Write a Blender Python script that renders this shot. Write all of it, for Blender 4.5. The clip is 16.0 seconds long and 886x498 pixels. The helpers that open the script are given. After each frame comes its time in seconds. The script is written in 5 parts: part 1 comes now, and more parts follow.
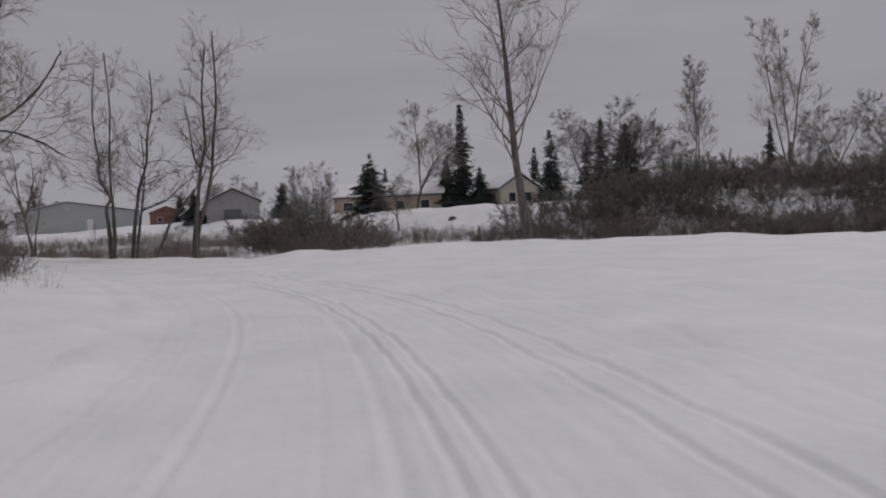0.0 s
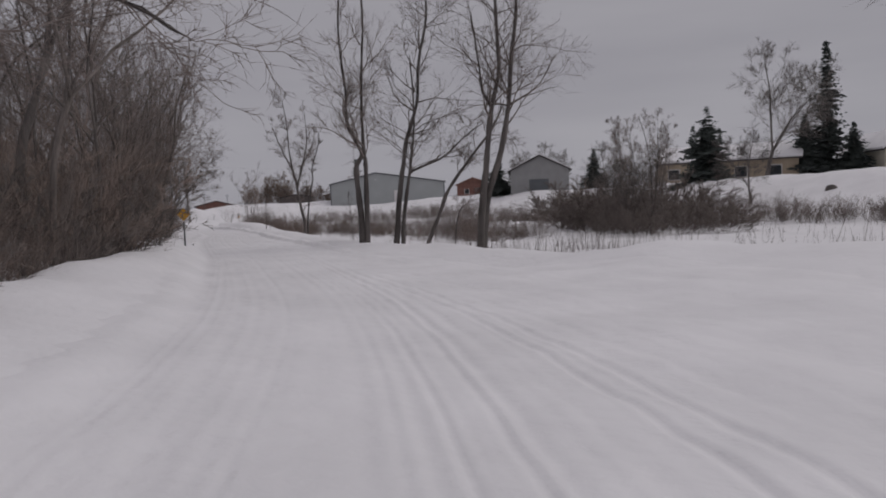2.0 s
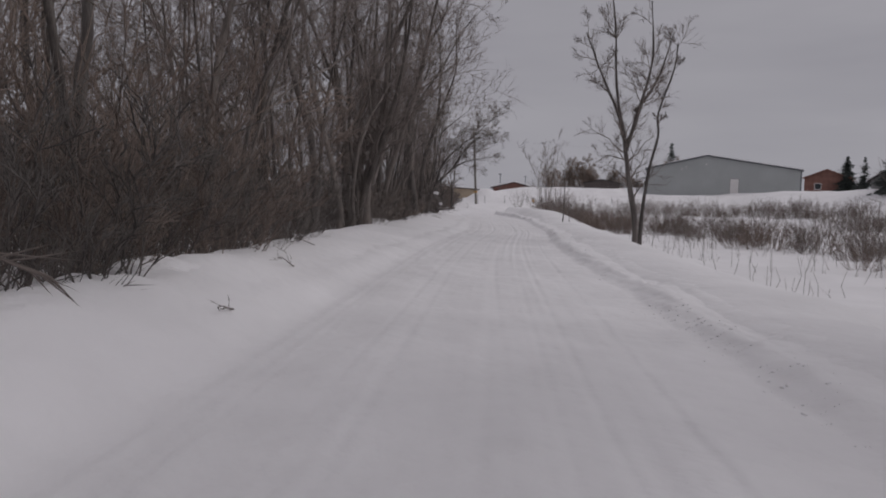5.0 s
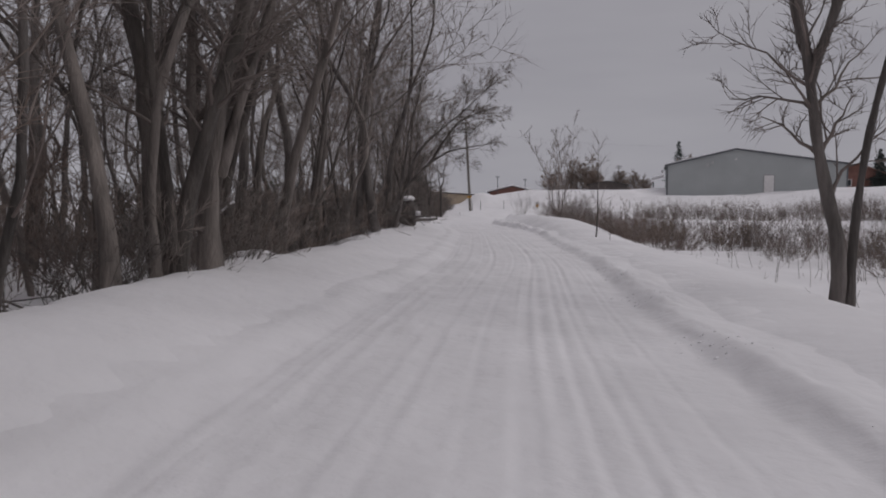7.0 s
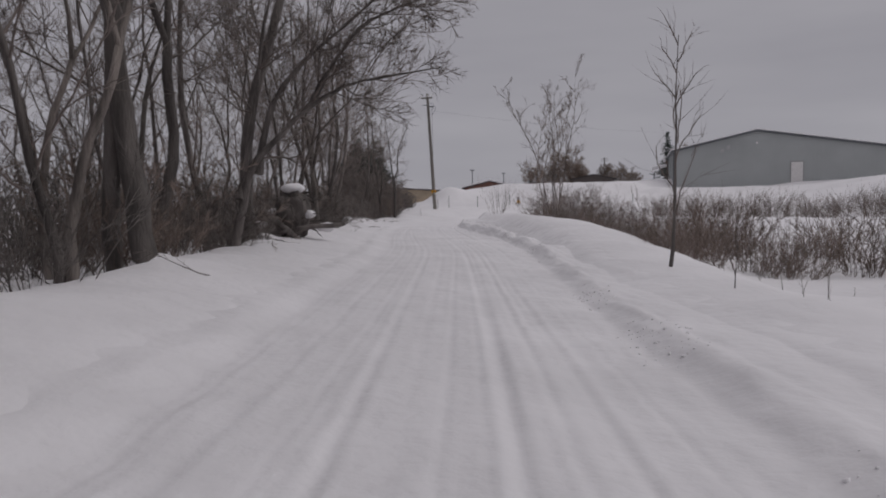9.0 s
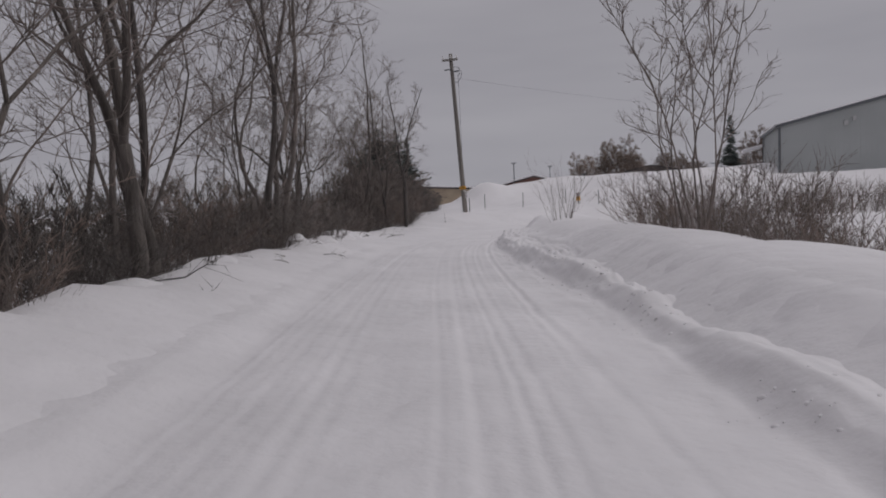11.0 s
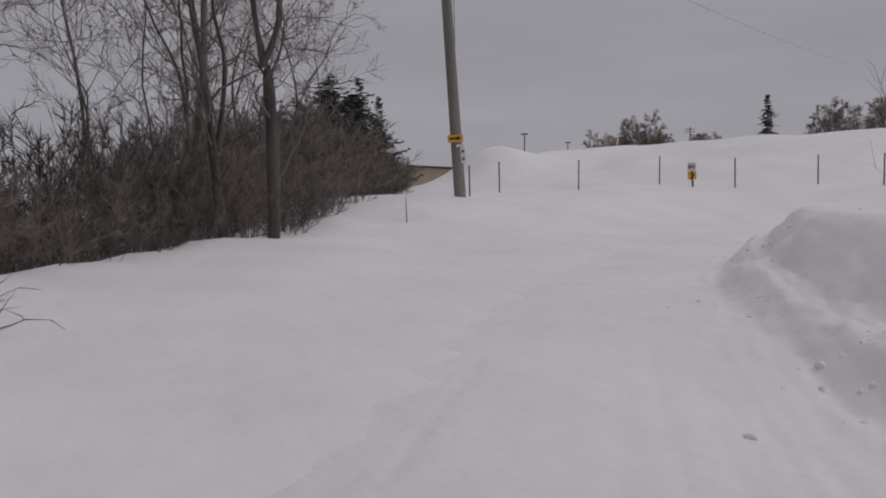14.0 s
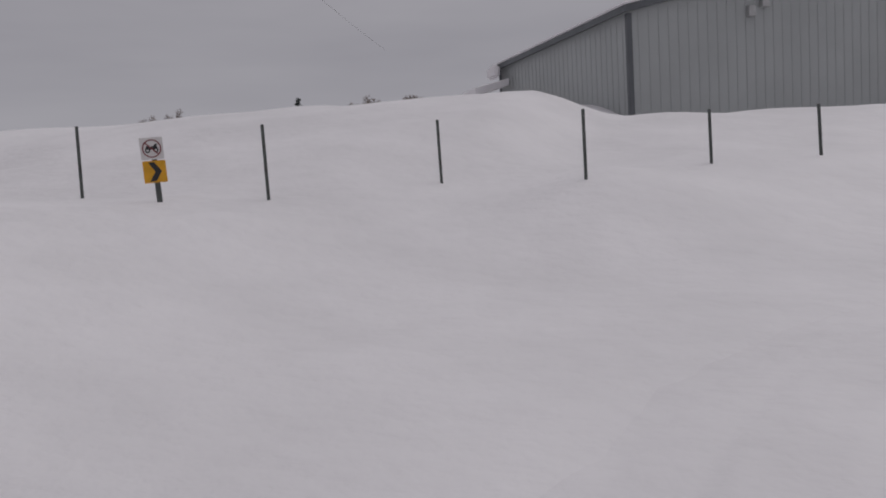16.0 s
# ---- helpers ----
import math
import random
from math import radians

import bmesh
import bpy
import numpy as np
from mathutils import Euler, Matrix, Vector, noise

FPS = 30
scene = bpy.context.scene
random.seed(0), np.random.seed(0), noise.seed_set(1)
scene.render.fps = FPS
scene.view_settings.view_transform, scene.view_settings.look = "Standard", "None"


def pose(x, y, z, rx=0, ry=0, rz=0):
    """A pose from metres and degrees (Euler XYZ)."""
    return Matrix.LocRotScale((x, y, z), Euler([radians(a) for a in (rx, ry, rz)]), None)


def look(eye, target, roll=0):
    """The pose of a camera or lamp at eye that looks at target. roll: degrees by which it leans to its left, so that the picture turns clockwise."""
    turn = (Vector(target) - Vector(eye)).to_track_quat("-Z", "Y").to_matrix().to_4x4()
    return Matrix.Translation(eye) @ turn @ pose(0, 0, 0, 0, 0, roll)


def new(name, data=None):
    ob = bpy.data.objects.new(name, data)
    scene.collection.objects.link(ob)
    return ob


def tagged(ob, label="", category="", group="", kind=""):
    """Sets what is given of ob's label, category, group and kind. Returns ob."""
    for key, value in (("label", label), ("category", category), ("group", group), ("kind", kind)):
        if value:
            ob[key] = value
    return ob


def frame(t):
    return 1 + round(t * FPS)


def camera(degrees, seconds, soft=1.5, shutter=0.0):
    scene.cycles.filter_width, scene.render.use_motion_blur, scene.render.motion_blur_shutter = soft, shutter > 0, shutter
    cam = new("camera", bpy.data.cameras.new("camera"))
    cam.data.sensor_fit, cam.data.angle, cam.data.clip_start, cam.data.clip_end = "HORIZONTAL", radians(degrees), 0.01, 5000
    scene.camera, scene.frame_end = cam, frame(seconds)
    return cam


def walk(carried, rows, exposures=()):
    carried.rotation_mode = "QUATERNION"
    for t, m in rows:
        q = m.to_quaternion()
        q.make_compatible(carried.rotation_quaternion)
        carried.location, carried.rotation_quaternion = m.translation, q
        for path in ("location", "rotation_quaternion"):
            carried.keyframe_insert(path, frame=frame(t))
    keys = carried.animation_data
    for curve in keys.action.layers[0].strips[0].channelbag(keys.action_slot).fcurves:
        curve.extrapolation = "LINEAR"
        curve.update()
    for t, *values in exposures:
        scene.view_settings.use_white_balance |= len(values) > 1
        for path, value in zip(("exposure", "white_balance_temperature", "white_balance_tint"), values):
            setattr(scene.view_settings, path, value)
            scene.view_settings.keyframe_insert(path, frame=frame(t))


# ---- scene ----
PATH = [
    (0, (-4.08, 10.118, 1.223), (-4.37, 12.096, 1.165), -2.4),
    (0.5, (-5.348, 14.893, 1.232), (-5.78, 16.844, 1.149), -3.0),
    (1, (-6.839, 19.116, 1.198), (-7.428, 21.025, 1.109), -3.1),
    (1.5, (-8.62, 22.985, 1.382), (-9.429, 24.812, 1.282), -2.9),
    (2, (-11.198, 26.642, 1.264), (-12.222, 28.357, 1.166), -2.0),
    (2.5, (-13.884, 30.394, 1.232), (-15.078, 31.995, 1.123), -0.9),
    (3, (-16.733, 33.807, 1.277), (-18.07, 35.289, 1.149), 0.6),
    (3.5, (-19.753, 36.902, 1.306), (-21.191, 38.283, 1.153), 3.8),
    (4, (-23.067, 39.856, 1.309), (-24.594, 41.137, 1.137), 4.3),
    (4.5, (-25.699, 42.476, 1.214), (-27.282, 43.689, 1.069), 3.0),
    (4.7, (-26.807, 43.491, 1.281), (-28.396, 44.697, 1.142), 2.3),
    (6.8, (-39.047, 54.154, 1.41), (-40.636, 55.365, 1.303), 0.4),
    (7, (-40.279, 55.172, 1.372), (-41.866, 56.383, 1.262), 0.3),
    (7.5, (-43.284, 57.916, 1.342), (-44.866, 59.133, 1.217), 0.4),
    (8, (-46.538, 60.865, 1.323), (-48.117, 62.086, 1.197), 0.4),
    (8.5, (-49.868, 64.096, 1.278), (-51.434, 65.333, 1.156), 0.7),
    (9, (-53.193, 67.412, 1.268), (-54.747, 68.665, 1.154), -0.4),
    (9.2, (-54.555, 68.683, 1.251), (-56.102, 69.946, 1.14), -0.6),
    (11.3, (-69.355, 81.005, 1.371), (-70.991, 82.15, 1.259), -1.7),
    (11.5, (-70.822, 82.075, 1.369), (-72.465, 83.209, 1.249), -0.8),
    (12, (-74.609, 84.688, 1.316), (-76.262, 85.806, 1.184), -0.8),
    (12.5, (-78.591, 87.565, 1.274), (-80.246, 88.68, 1.135), -0.1),
    (13, (-82.7, 90.577, 1.146), (-84.359, 91.686, 1.012), -0.1),
    (13.5, (-86.47, 93.523, 1.079), (-88.125, 94.638, 0.938), -0.9),
    (14, (-89.992, 96.708, 1.027), (-91.596, 97.894, 0.882), -0.7),
    (14.5, (-93.259, 100.372, 0.967), (-94.794, 101.646, 0.832), -2.8),
    (15, (-96.171, 104.01, 1.093), (-97.576, 105.424, 0.935), -4.1),
    (15.5, (-98.021, 107.424, 1.102), (-99.121, 109.087, 0.937), -3.4),
    (16, (-99.515, 111.705, 1.122), (-100.216, 113.571, 0.963), -3.3),
]
cam = camera(60.0, 16.0, soft=1.9)
walk(cam, [(t, look(eye, target, roll)) for t, eye, target, roll in PATH])
scene.view_settings.exposure = -0.22

SIZE = 4 / 3  # metres to one unit of the plan below
PLAN = Matrix.Scale(SIZE, 4)

# ---- sky and light: a flat winter overcast, brighter overhead than at the horizon ----
world = bpy.data.worlds.new("overcast")
scene.world = world
world.use_nodes = True
wn, wl = world.node_tree.nodes, world.node_tree.links
wn.clear()
w_out = wn.new("ShaderNodeOutputWorld")
w_bg = wn.new("ShaderNodeBackground")
w_tc = wn.new("ShaderNodeTexCoord")
w_sep = wn.new("ShaderNodeSeparateXYZ")
w_ramp = wn.new("ShaderNodeValToRGB")
w_map = wn.new("ShaderNodeMapping")
w_noise = wn.new("ShaderNodeTexNoise")
w_mix = wn.new("ShaderNodeMix")
w_mix.data_type, w_mix.blend_type = "RGBA", "MULTIPLY"
w_cloud = wn.new("ShaderNodeValToRGB")
w_ramp.color_ramp.elements[0].position, w_ramp.color_ramp.elements[0].color = 0.0, (0.375, 0.368, 0.405, 1)
w_ramp.color_ramp.elements[1].position, w_ramp.color_ramp.elements[1].color = 1.0, (0.55, 0.535, 0.57, 1)
e = w_ramp.color_ramp.elements.new(0.35)
e.color = (0.360, 0.350, 0.386, 1)
w_map.inputs["Scale"].default_value = (1.2, 1.2, 7.0)
w_noise.inputs["Scale"].default_value, w_noise.inputs["Detail"].default_value = 1.6, 4.0
w_cloud.color_ramp.elements[0].position, w_cloud.color_ramp.elements[0].color = 0.3, (0.9, 0.9, 0.91, 1)
w_cloud.color_ramp.elements[1].position, w_cloud.color_ramp.elements[1].color = 0.7, (1.07, 1.07, 1.06, 1)
wl.new(w_tc.outputs["Generated"], w_sep.inputs[0])
wl.new(w_sep.outputs["Z"], w_ramp.inputs["Fac"])
wl.new(w_tc.outputs["Generated"], w_map.inputs["Vector"])
wl.new(w_map.outputs["Vector"], w_noise.inputs["Vector"])
wl.new(w_noise.outputs["Fac"], w_cloud.inputs["Fac"])
w_mix.inputs["Factor"].default_value = 1.0
wl.new(w_ramp.outputs["Color"], w_mix.inputs["A"])
wl.new(w_cloud.outputs["Color"], w_mix.inputs["B"])
wl.new(w_mix.outputs["Result"], w_bg.inputs["Color"])
w_bg.inputs["Strength"].default_value = 1.0
wl.new(w_bg.outputs[0], w_out.inputs[0])

sun_data = bpy.data.lights.new("sun", "SUN")
sun_data.energy, sun_data.angle, sun_data.color = 0.72, radians(35), (1.0, 0.97, 0.95)
sun = new("sun", sun_data)
sun.matrix_world = look((40, 45, 60), (0, 0, 0))

# ---- materials ----


def material(name, base, rough=0.8, vary=0.25, scale=4.0, bump=0.3, bump_scale=30.0, dist=0.02, second=None, metal=0.0, stretch=(1, 1, 1), per_object=0.0):
    """A procedural surface: base colour broken by a coarse and a fine noise, with relief."""
    m = bpy.data.materials.new(name)
    m.use_nodes = True
    n, l = m.node_tree.nodes, m.node_tree.links
    b = n["Principled BSDF"]
    b.inputs["Roughness"].default_value, b.inputs["Metallic"].default_value = rough, metal
    tc, mp = n.new("ShaderNodeTexCoord"), n.new("ShaderNodeMapping")
    mp.inputs["Scale"].default_value = stretch
    l.new(tc.outputs["Object"], mp.inputs["Vector"])
    n1, n2 = n.new("ShaderNodeTexNoise"), n.new("ShaderNodeTexNoise")
    n1.inputs["Scale"].default_value, n1.inputs["Detail"].default_value = scale, 5
    n2.inputs["Scale"].default_value, n2.inputs["Detail"].default_value = bump_scale, 4
    l.new(mp.outputs["Vector"], n1.inputs["Vector"]), l.new(mp.outputs["Vector"], n2.inputs["Vector"])
    r = n.new("ShaderNodeValToRGB")
    lo = [c * (1 - vary) for c in base]
    hi = list(second) if second else [min(1, c * (1 + vary)) for c in base]
    r.color_ramp.elements[0].position, r.color_ramp.elements[0].color = 0.32, (*lo, 1)
    r.color_ramp.elements[1].position, r.color_ramp.elements[1].color = 0.68, (*hi, 1)
    l.new(n1.outputs["Fac"], r.inputs["Fac"])
    mx = n.new("ShaderNodeMix")
    mx.data_type, mx.blend_type = "RGBA", "OVERLAY"
    mx.inputs["Factor"].default_value = 0.35
    l.new(r.outputs["Color"], mx.inputs["A"]), l.new(n2.outputs["Color"], mx.inputs["B"])
    hs = n.new("ShaderNodeHueSaturation")
    l.new(mx.outputs["Result"], hs.inputs["Color"])
    mx.blend_type = "MULTIPLY"
    cr = n.new("ShaderNodeValToRGB")
    cr.color_ramp.elements[0].color, cr.color_ramp.elements[1].color = (0.75, 0.75, 0.75, 1), (1.2, 1.2, 1.2, 1)
    l.new(n2.outputs["Fac"], cr.inputs["Fac"]), l.new(cr.outputs["Color"], mx.inputs["B"])
    mx.inputs["Factor"].default_value = min(1.0, vary * 2)
    if per_object:
        oi, mr = n.new("ShaderNodeObjectInfo"), n.new("ShaderNodeMapRange")
        mr.inputs["To Min"].default_value, mr.inputs["To Max"].default_value = 1 - per_object, 1 + per_object
        l.new(oi.outputs["Random"], mr.inputs["Value"]), l.new(mr.outputs["Result"], hs.inputs["Value"])
    l.new(hs.outputs["Color"], b.inputs["Base Color"])
    bp = n.new("ShaderNodeBump")
    bp.inputs["Strength"].default_value, bp.inputs["Distance"].default_value = bump, dist
    l.new(n2.outputs["Fac"], bp.inputs["Height"]), l.new(bp.outputs["Normal"], b.inputs["Normal"])
    return m


SNOW = material("snow", (0.812, 0.793, 0.812), 0.65, 0.05, 0.7, 0.6, 4.5, 0.055)
BARK = material("grey_bark", (0.142, 0.126, 0.118), 0.95, 0.45, 4.0, 1.0, 34.0, 0.03, stretch=(1, 1, 0.22), per_object=0.25)
BARK_DARK = material("dark_bark", (0.122, 0.108, 0.101), 0.95, 0.45, 4.0, 1.0, 34.0, 0.03, stretch=(1, 1, 0.22), per_object=0.25)
WOOD_BARK = material("brown_grey_bark", (0.155, 0.135, 0.123), 0.95, 0.45, 4.0, 1.0, 34.0, 0.03, stretch=(1, 1, 0.22), per_object=0.3)
TWIG = material("twig_bark", (0.185, 0.154, 0.140), 0.9, 0.3, 2.0, 0.2, 40.0, 0.01, per_object=0.2)
BRUSH = material("red_brown_brush", (0.188, 0.146, 0.126), 0.9, 0.3, 2.0, 0.2, 40.0, 0.01, per_object=0.3)
WILLOW_AND_HAZED = material("willow_and_hazed_twig_bark", (0.235, 0.182, 0.152), 0.9, 0.3, 2.0, 0.2, 40.0, 0.01, per_object=0.2)
NEEDLE = material("spruce_needles", (0.078, 0.092, 0.085), 0.8, 0.4, 3.0, 0.2, 30.0, 0.01, per_object=0.2)
WEED = material("dry_weed", (0.20, 0.16, 0.13), 0.9, 0.3, 3.0, 0.2, 40.0, 0.01, per_object=0.2)
POLE_WOOD = material("weathered_pole_wood", (0.205, 0.188, 0.172), 0.85, 0.3, 2.0, 0.5, 60.0, 0.01, stretch=(1, 1, 0.06))
METAL_WALL = material("grey_green_metal_siding", (0.40, 0.42, 0.42), 0.5, 0.06, 0.5, 0.05, 20.0, 0.005)
METAL_TRIM = material("dark_grey_metal_trim", (0.12, 0.13, 0.14), 0.5, 0.1, 1.0, 0.05, 20.0, 0.005)
POST_STEEL = material("dark_green_post_steel", (0.085, 0.095, 0.09), 0.6, 0.3, 5.0, 0.2, 60.0, 0.003)
YELLOW = material("yellow_sign_face", (0.72, 0.36, 0.015), 0.45, 0.12, 6.0, 0.05, 50.0, 0.001)
WHITE = material("white_sign_face", (0.72, 0.70, 0.69), 0.45, 0.06, 6.0, 0.05, 50.0, 0.001)
BLACK = material("black_print", (0.025, 0.025, 0.027), 0.5, 0.1, 6.0, 0.05, 50.0, 0.001)
RED = material("faded_red_print", (0.22, 0.05, 0.055), 0.5, 0.15, 6.0, 0.05, 50.0, 0.001)
ALU = material("bare_sign_aluminium", (0.5, 0.5, 0.5), 0.4, 0.1, 6.0, 0.05, 50.0, 0.001, metal=0.6)
TAN = material("tan_siding", (0.42, 0.34, 0.25), 0.7, 0.1, 1.0, 0.1, 25.0, 0.01)
CREAM = material("cream_siding", (0.55, 0.51, 0.43), 0.7, 0.08, 1.0, 0.1, 25.0, 0.01)
GREY_SIDING = material("grey_siding", (0.30, 0.30, 0.30), 0.7, 0.08, 1.0, 0.1, 25.0, 0.01)
RED_BRICK = material("dark_red_siding", (0.20, 0.10, 0.08), 0.8, 0.2, 1.5, 0.1, 25.0, 0.01)
DARK_SIDING = material("dark_brown_siding", (0.10, 0.085, 0.08), 0.8, 0.2, 1.5, 0.1, 25.0, 0.01)
ROOF_DARK = material("dark_shingles", (0.06, 0.055, 0.055), 0.85, 0.3, 3.0, 0.3, 30.0, 0.02)
GLASS = material("dark_window_glass", (0.04, 0.045, 0.05), 0.1, 0.1, 2.0, 0.0, 10.0, 0.001)

# ---- geometry helpers ----


def mesh_data(name, verts, faces, mat, smooth=True):
    me = bpy.data.meshes.new(name)
    me.from_pydata([tuple(v) for v in verts], [], faces)
    me.materials.append(mat)
    if smooth:
        me.polygons.foreach_set("use_smooth", [True] * len(me.polygons))
    me.update()
    return me


def part(name, me, parent, label="", m=None):
    """Links mesh data, or a bmesh with a material, as one mesh object under a thing."""
    ob = new(name, me)
    ob.parent = parent
    if m is not None:
        ob.matrix_basis = m
    if label:
        tagged(ob, label)
    return ob


def thing(name, m, label, category, group="", kind=""):
    ob = new(name)
    ob.empty_display_size = 0.2
    ob.matrix_basis = PLAN @ m
    return tagged(ob, label, category, group, kind)


def lay(name, me, m, label, category, group="", kind=""):
    """A thing that is one mesh, laid into the plan."""
    ob = new(name, me)
    ob.matrix_basis = PLAN @ m
    return tagged(ob, label, category, group, kind)


def from_bm(name, bm, mat, smooth=False):
    me = bpy.data.meshes.new(name)
    bm.to_mesh(me)
    bm.free()
    me.materials.append(mat)
    if smooth:
        me.polygons.foreach_set("use_smooth", [True] * len(me.polygons))
    return me


def box_me(name, size, mat, bevel=0.0, centre=(0, 0, 0)):
    bm = bmesh.new()
    bmesh.ops.create_cube(bm, size=1.0, matrix=Matrix.Translation(centre) @ Matrix.Diagonal((*size, 1)))
    if bevel:
        bmesh.ops.bevel(bm, geom=bm.edges[:], offset=bevel, segments=2, affect="EDGES")
    return from_bm(name, bm, mat)


def prism_me(name, outline, depth, mat, bevel=0.0):
    """An outline in x and z, given thickness along y."""
    bm = bmesh.new()
    vs = [bm.verts.new((x, 0, z)) for x, z in outline]
    f = bm.faces.new(vs)
    ext = bmesh.ops.extrude_face_region(bm, geom=[f])
    bmesh.ops.translate(bm, vec=(0, depth, 0), verts=[v for v in ext["geom"] if isinstance(v, bmesh.types.BMVert)])
    bmesh.ops.recalc_face_normals(bm, faces=bm.faces[:])
    if bevel:
        bmesh.ops.bevel(bm, geom=bm.edges[:], offset=bevel, segments=1, affect="EDGES")
    return from_bm(name, bm, mat)


class Tubes:
    """Gathers tapered tubes into one mesh."""

    def __init__(self):
        self.v, self.f = [], []

    def add(self, pts, radii, sides):
        base = len(self.v)
        n = len(pts)
        for i, (p, r) in enumerate(zip(pts, radii)):
            d = (pts[min(i + 1, n - 1)] - pts[max(i - 1, 0)]).normalized()
            a = d.cross(Vector((0.31, 0.87, 0.38))).normalized()
            b = d.cross(a)
            for k in range(sides):
                w = 2 * math.pi * k / sides
                self.v.append(p + (a * math.cos(w) + b * math.sin(w)) * r)
        for i in range(n - 1):
            for k in range(sides):
                k2 = (k + 1) % sides
                self.f.append((base + i * sides + k, base + i * sides + k2, base + (i + 1) * sides + k2, base + (i + 1) * sides + k))
        self.f.append(tuple(base + (n - 1) * sides + k for k in range(sides)))

    def spike(self, p, q, r):
        """A twig: three sides running out to a point."""
        base = len(self.v)
        d = (q - p).normalized()
        a = d.cross(Vector((0.31, 0.87, 0.38))).normalized() * r
        b = d.cross(a)
        self.v.extend((p + a, p - a * 0.5 + b * 0.87, p - a * 0.5 - b * 0.87, q))
        self.f.extend(((base, base + 1, base + 3), (base + 1, base + 2, base + 3), (base + 2, base, base + 3)))

    def gnarl(self, rng, amount):
        """Knots and hollows: each point moved a little."""
        self.v = [v + Vector((rng.gauss(0, amount), rng.gauss(0, amount), rng.gauss(0, amount))) for v in self.v]

    def me(self, name, mat):
        return mesh_data(name, self.v, self.f, mat)


def stroll(rng, p, d, length, bend, lift, steps):
    """A wandering line from p along d, turned upwards by lift."""
    pts = [p.copy()]
    d = d.normalized()
    for _ in range(steps):
        d = (d + Vector((rng.gauss(0, bend), rng.gauss(0, bend), rng.gauss(0, bend) + lift))).normalized()
        p = p + d * (length / steps)
        pts.append(p.copy())
    return pts, d


def away(rng, d, angle, turn):
    """A direction leaning by angle from d, at a turn about it."""
    a = d.cross(Vector((0.13, 0.21, 0.97)) if abs(d.z) < 0.9 else Vector((1, 0.1, 0))).normalized()
    b = d.cross(a)
    return (d * math.cos(angle) + (a * math.cos(turn) + b * math.sin(turn)) * math.sin(angle)).normalized()


def ramify(rng, tubes, pts, r0, r1, level, density, spread, lift, length, fine=0.0035):
    """Side branches along a limb; the last level is twigs."""
    if level == 0:
        return
    n = len(pts) - 1
    count = max(2, int(density * (1.0 if level > 1 else 1.7)))
    turn = rng.uniform(0, 6.28)
    for k in range(count):
        u = rng.uniform(0.18, 1.0) if k else 1.0
        i = min(int(u * n), n - 1)
        w = u * n - i
        p = pts[i].lerp(pts[i + 1], w)
        d = (pts[i + 1] - pts[i]).normalized()
        turn += 2.4 + rng.uniform(-0.5, 0.5)
        r = max(fine * 1.3, (r0 + (r1 - r0) * u) * rng.uniform(0.45, 0.65))
        ln = length * rng.uniform(0.55, 1.0) * (1.15 - 0.6 * u)
        dd = away(rng, d, rng.uniform(0.6, 1.0) * spread, turn)
        if level == 1:
            ln *= 1.9
            if fine > 0.006:
                tubes.spike(p, p + (dd + Vector((rng.gauss(0, 0.12), rng.gauss(0, 0.12), lift + 0.06))) * ln, min(r, fine * 1.1))
                continue
            q = p + (dd + Vector((0, 0, lift))) * ln * 0.5
            tubes.spike(p, q + (q - p) * 0.3, min(r, fine * 1.25))
            tubes.spike(q, q + (dd + Vector((rng.gauss(0, 0.35), rng.gauss(0, 0.35), rng.gauss(0.12, 0.25)))).normalized() * ln * 0.55, fine)
            continue
        sub, _ = stroll(rng, p, dd, ln, 0.17, lift, 3)
        tip = max(fine, r * 0.3)
        tubes.add(sub, [r + (tip - r) * j / (len(sub) - 1) for j in range(len(sub))], 4 if r > 0.03 else 3)
        ramify(rng, tubes, sub, r, tip, level - 1, density * 0.75, spread, lift * 0.7, ln * 0.55, fine)


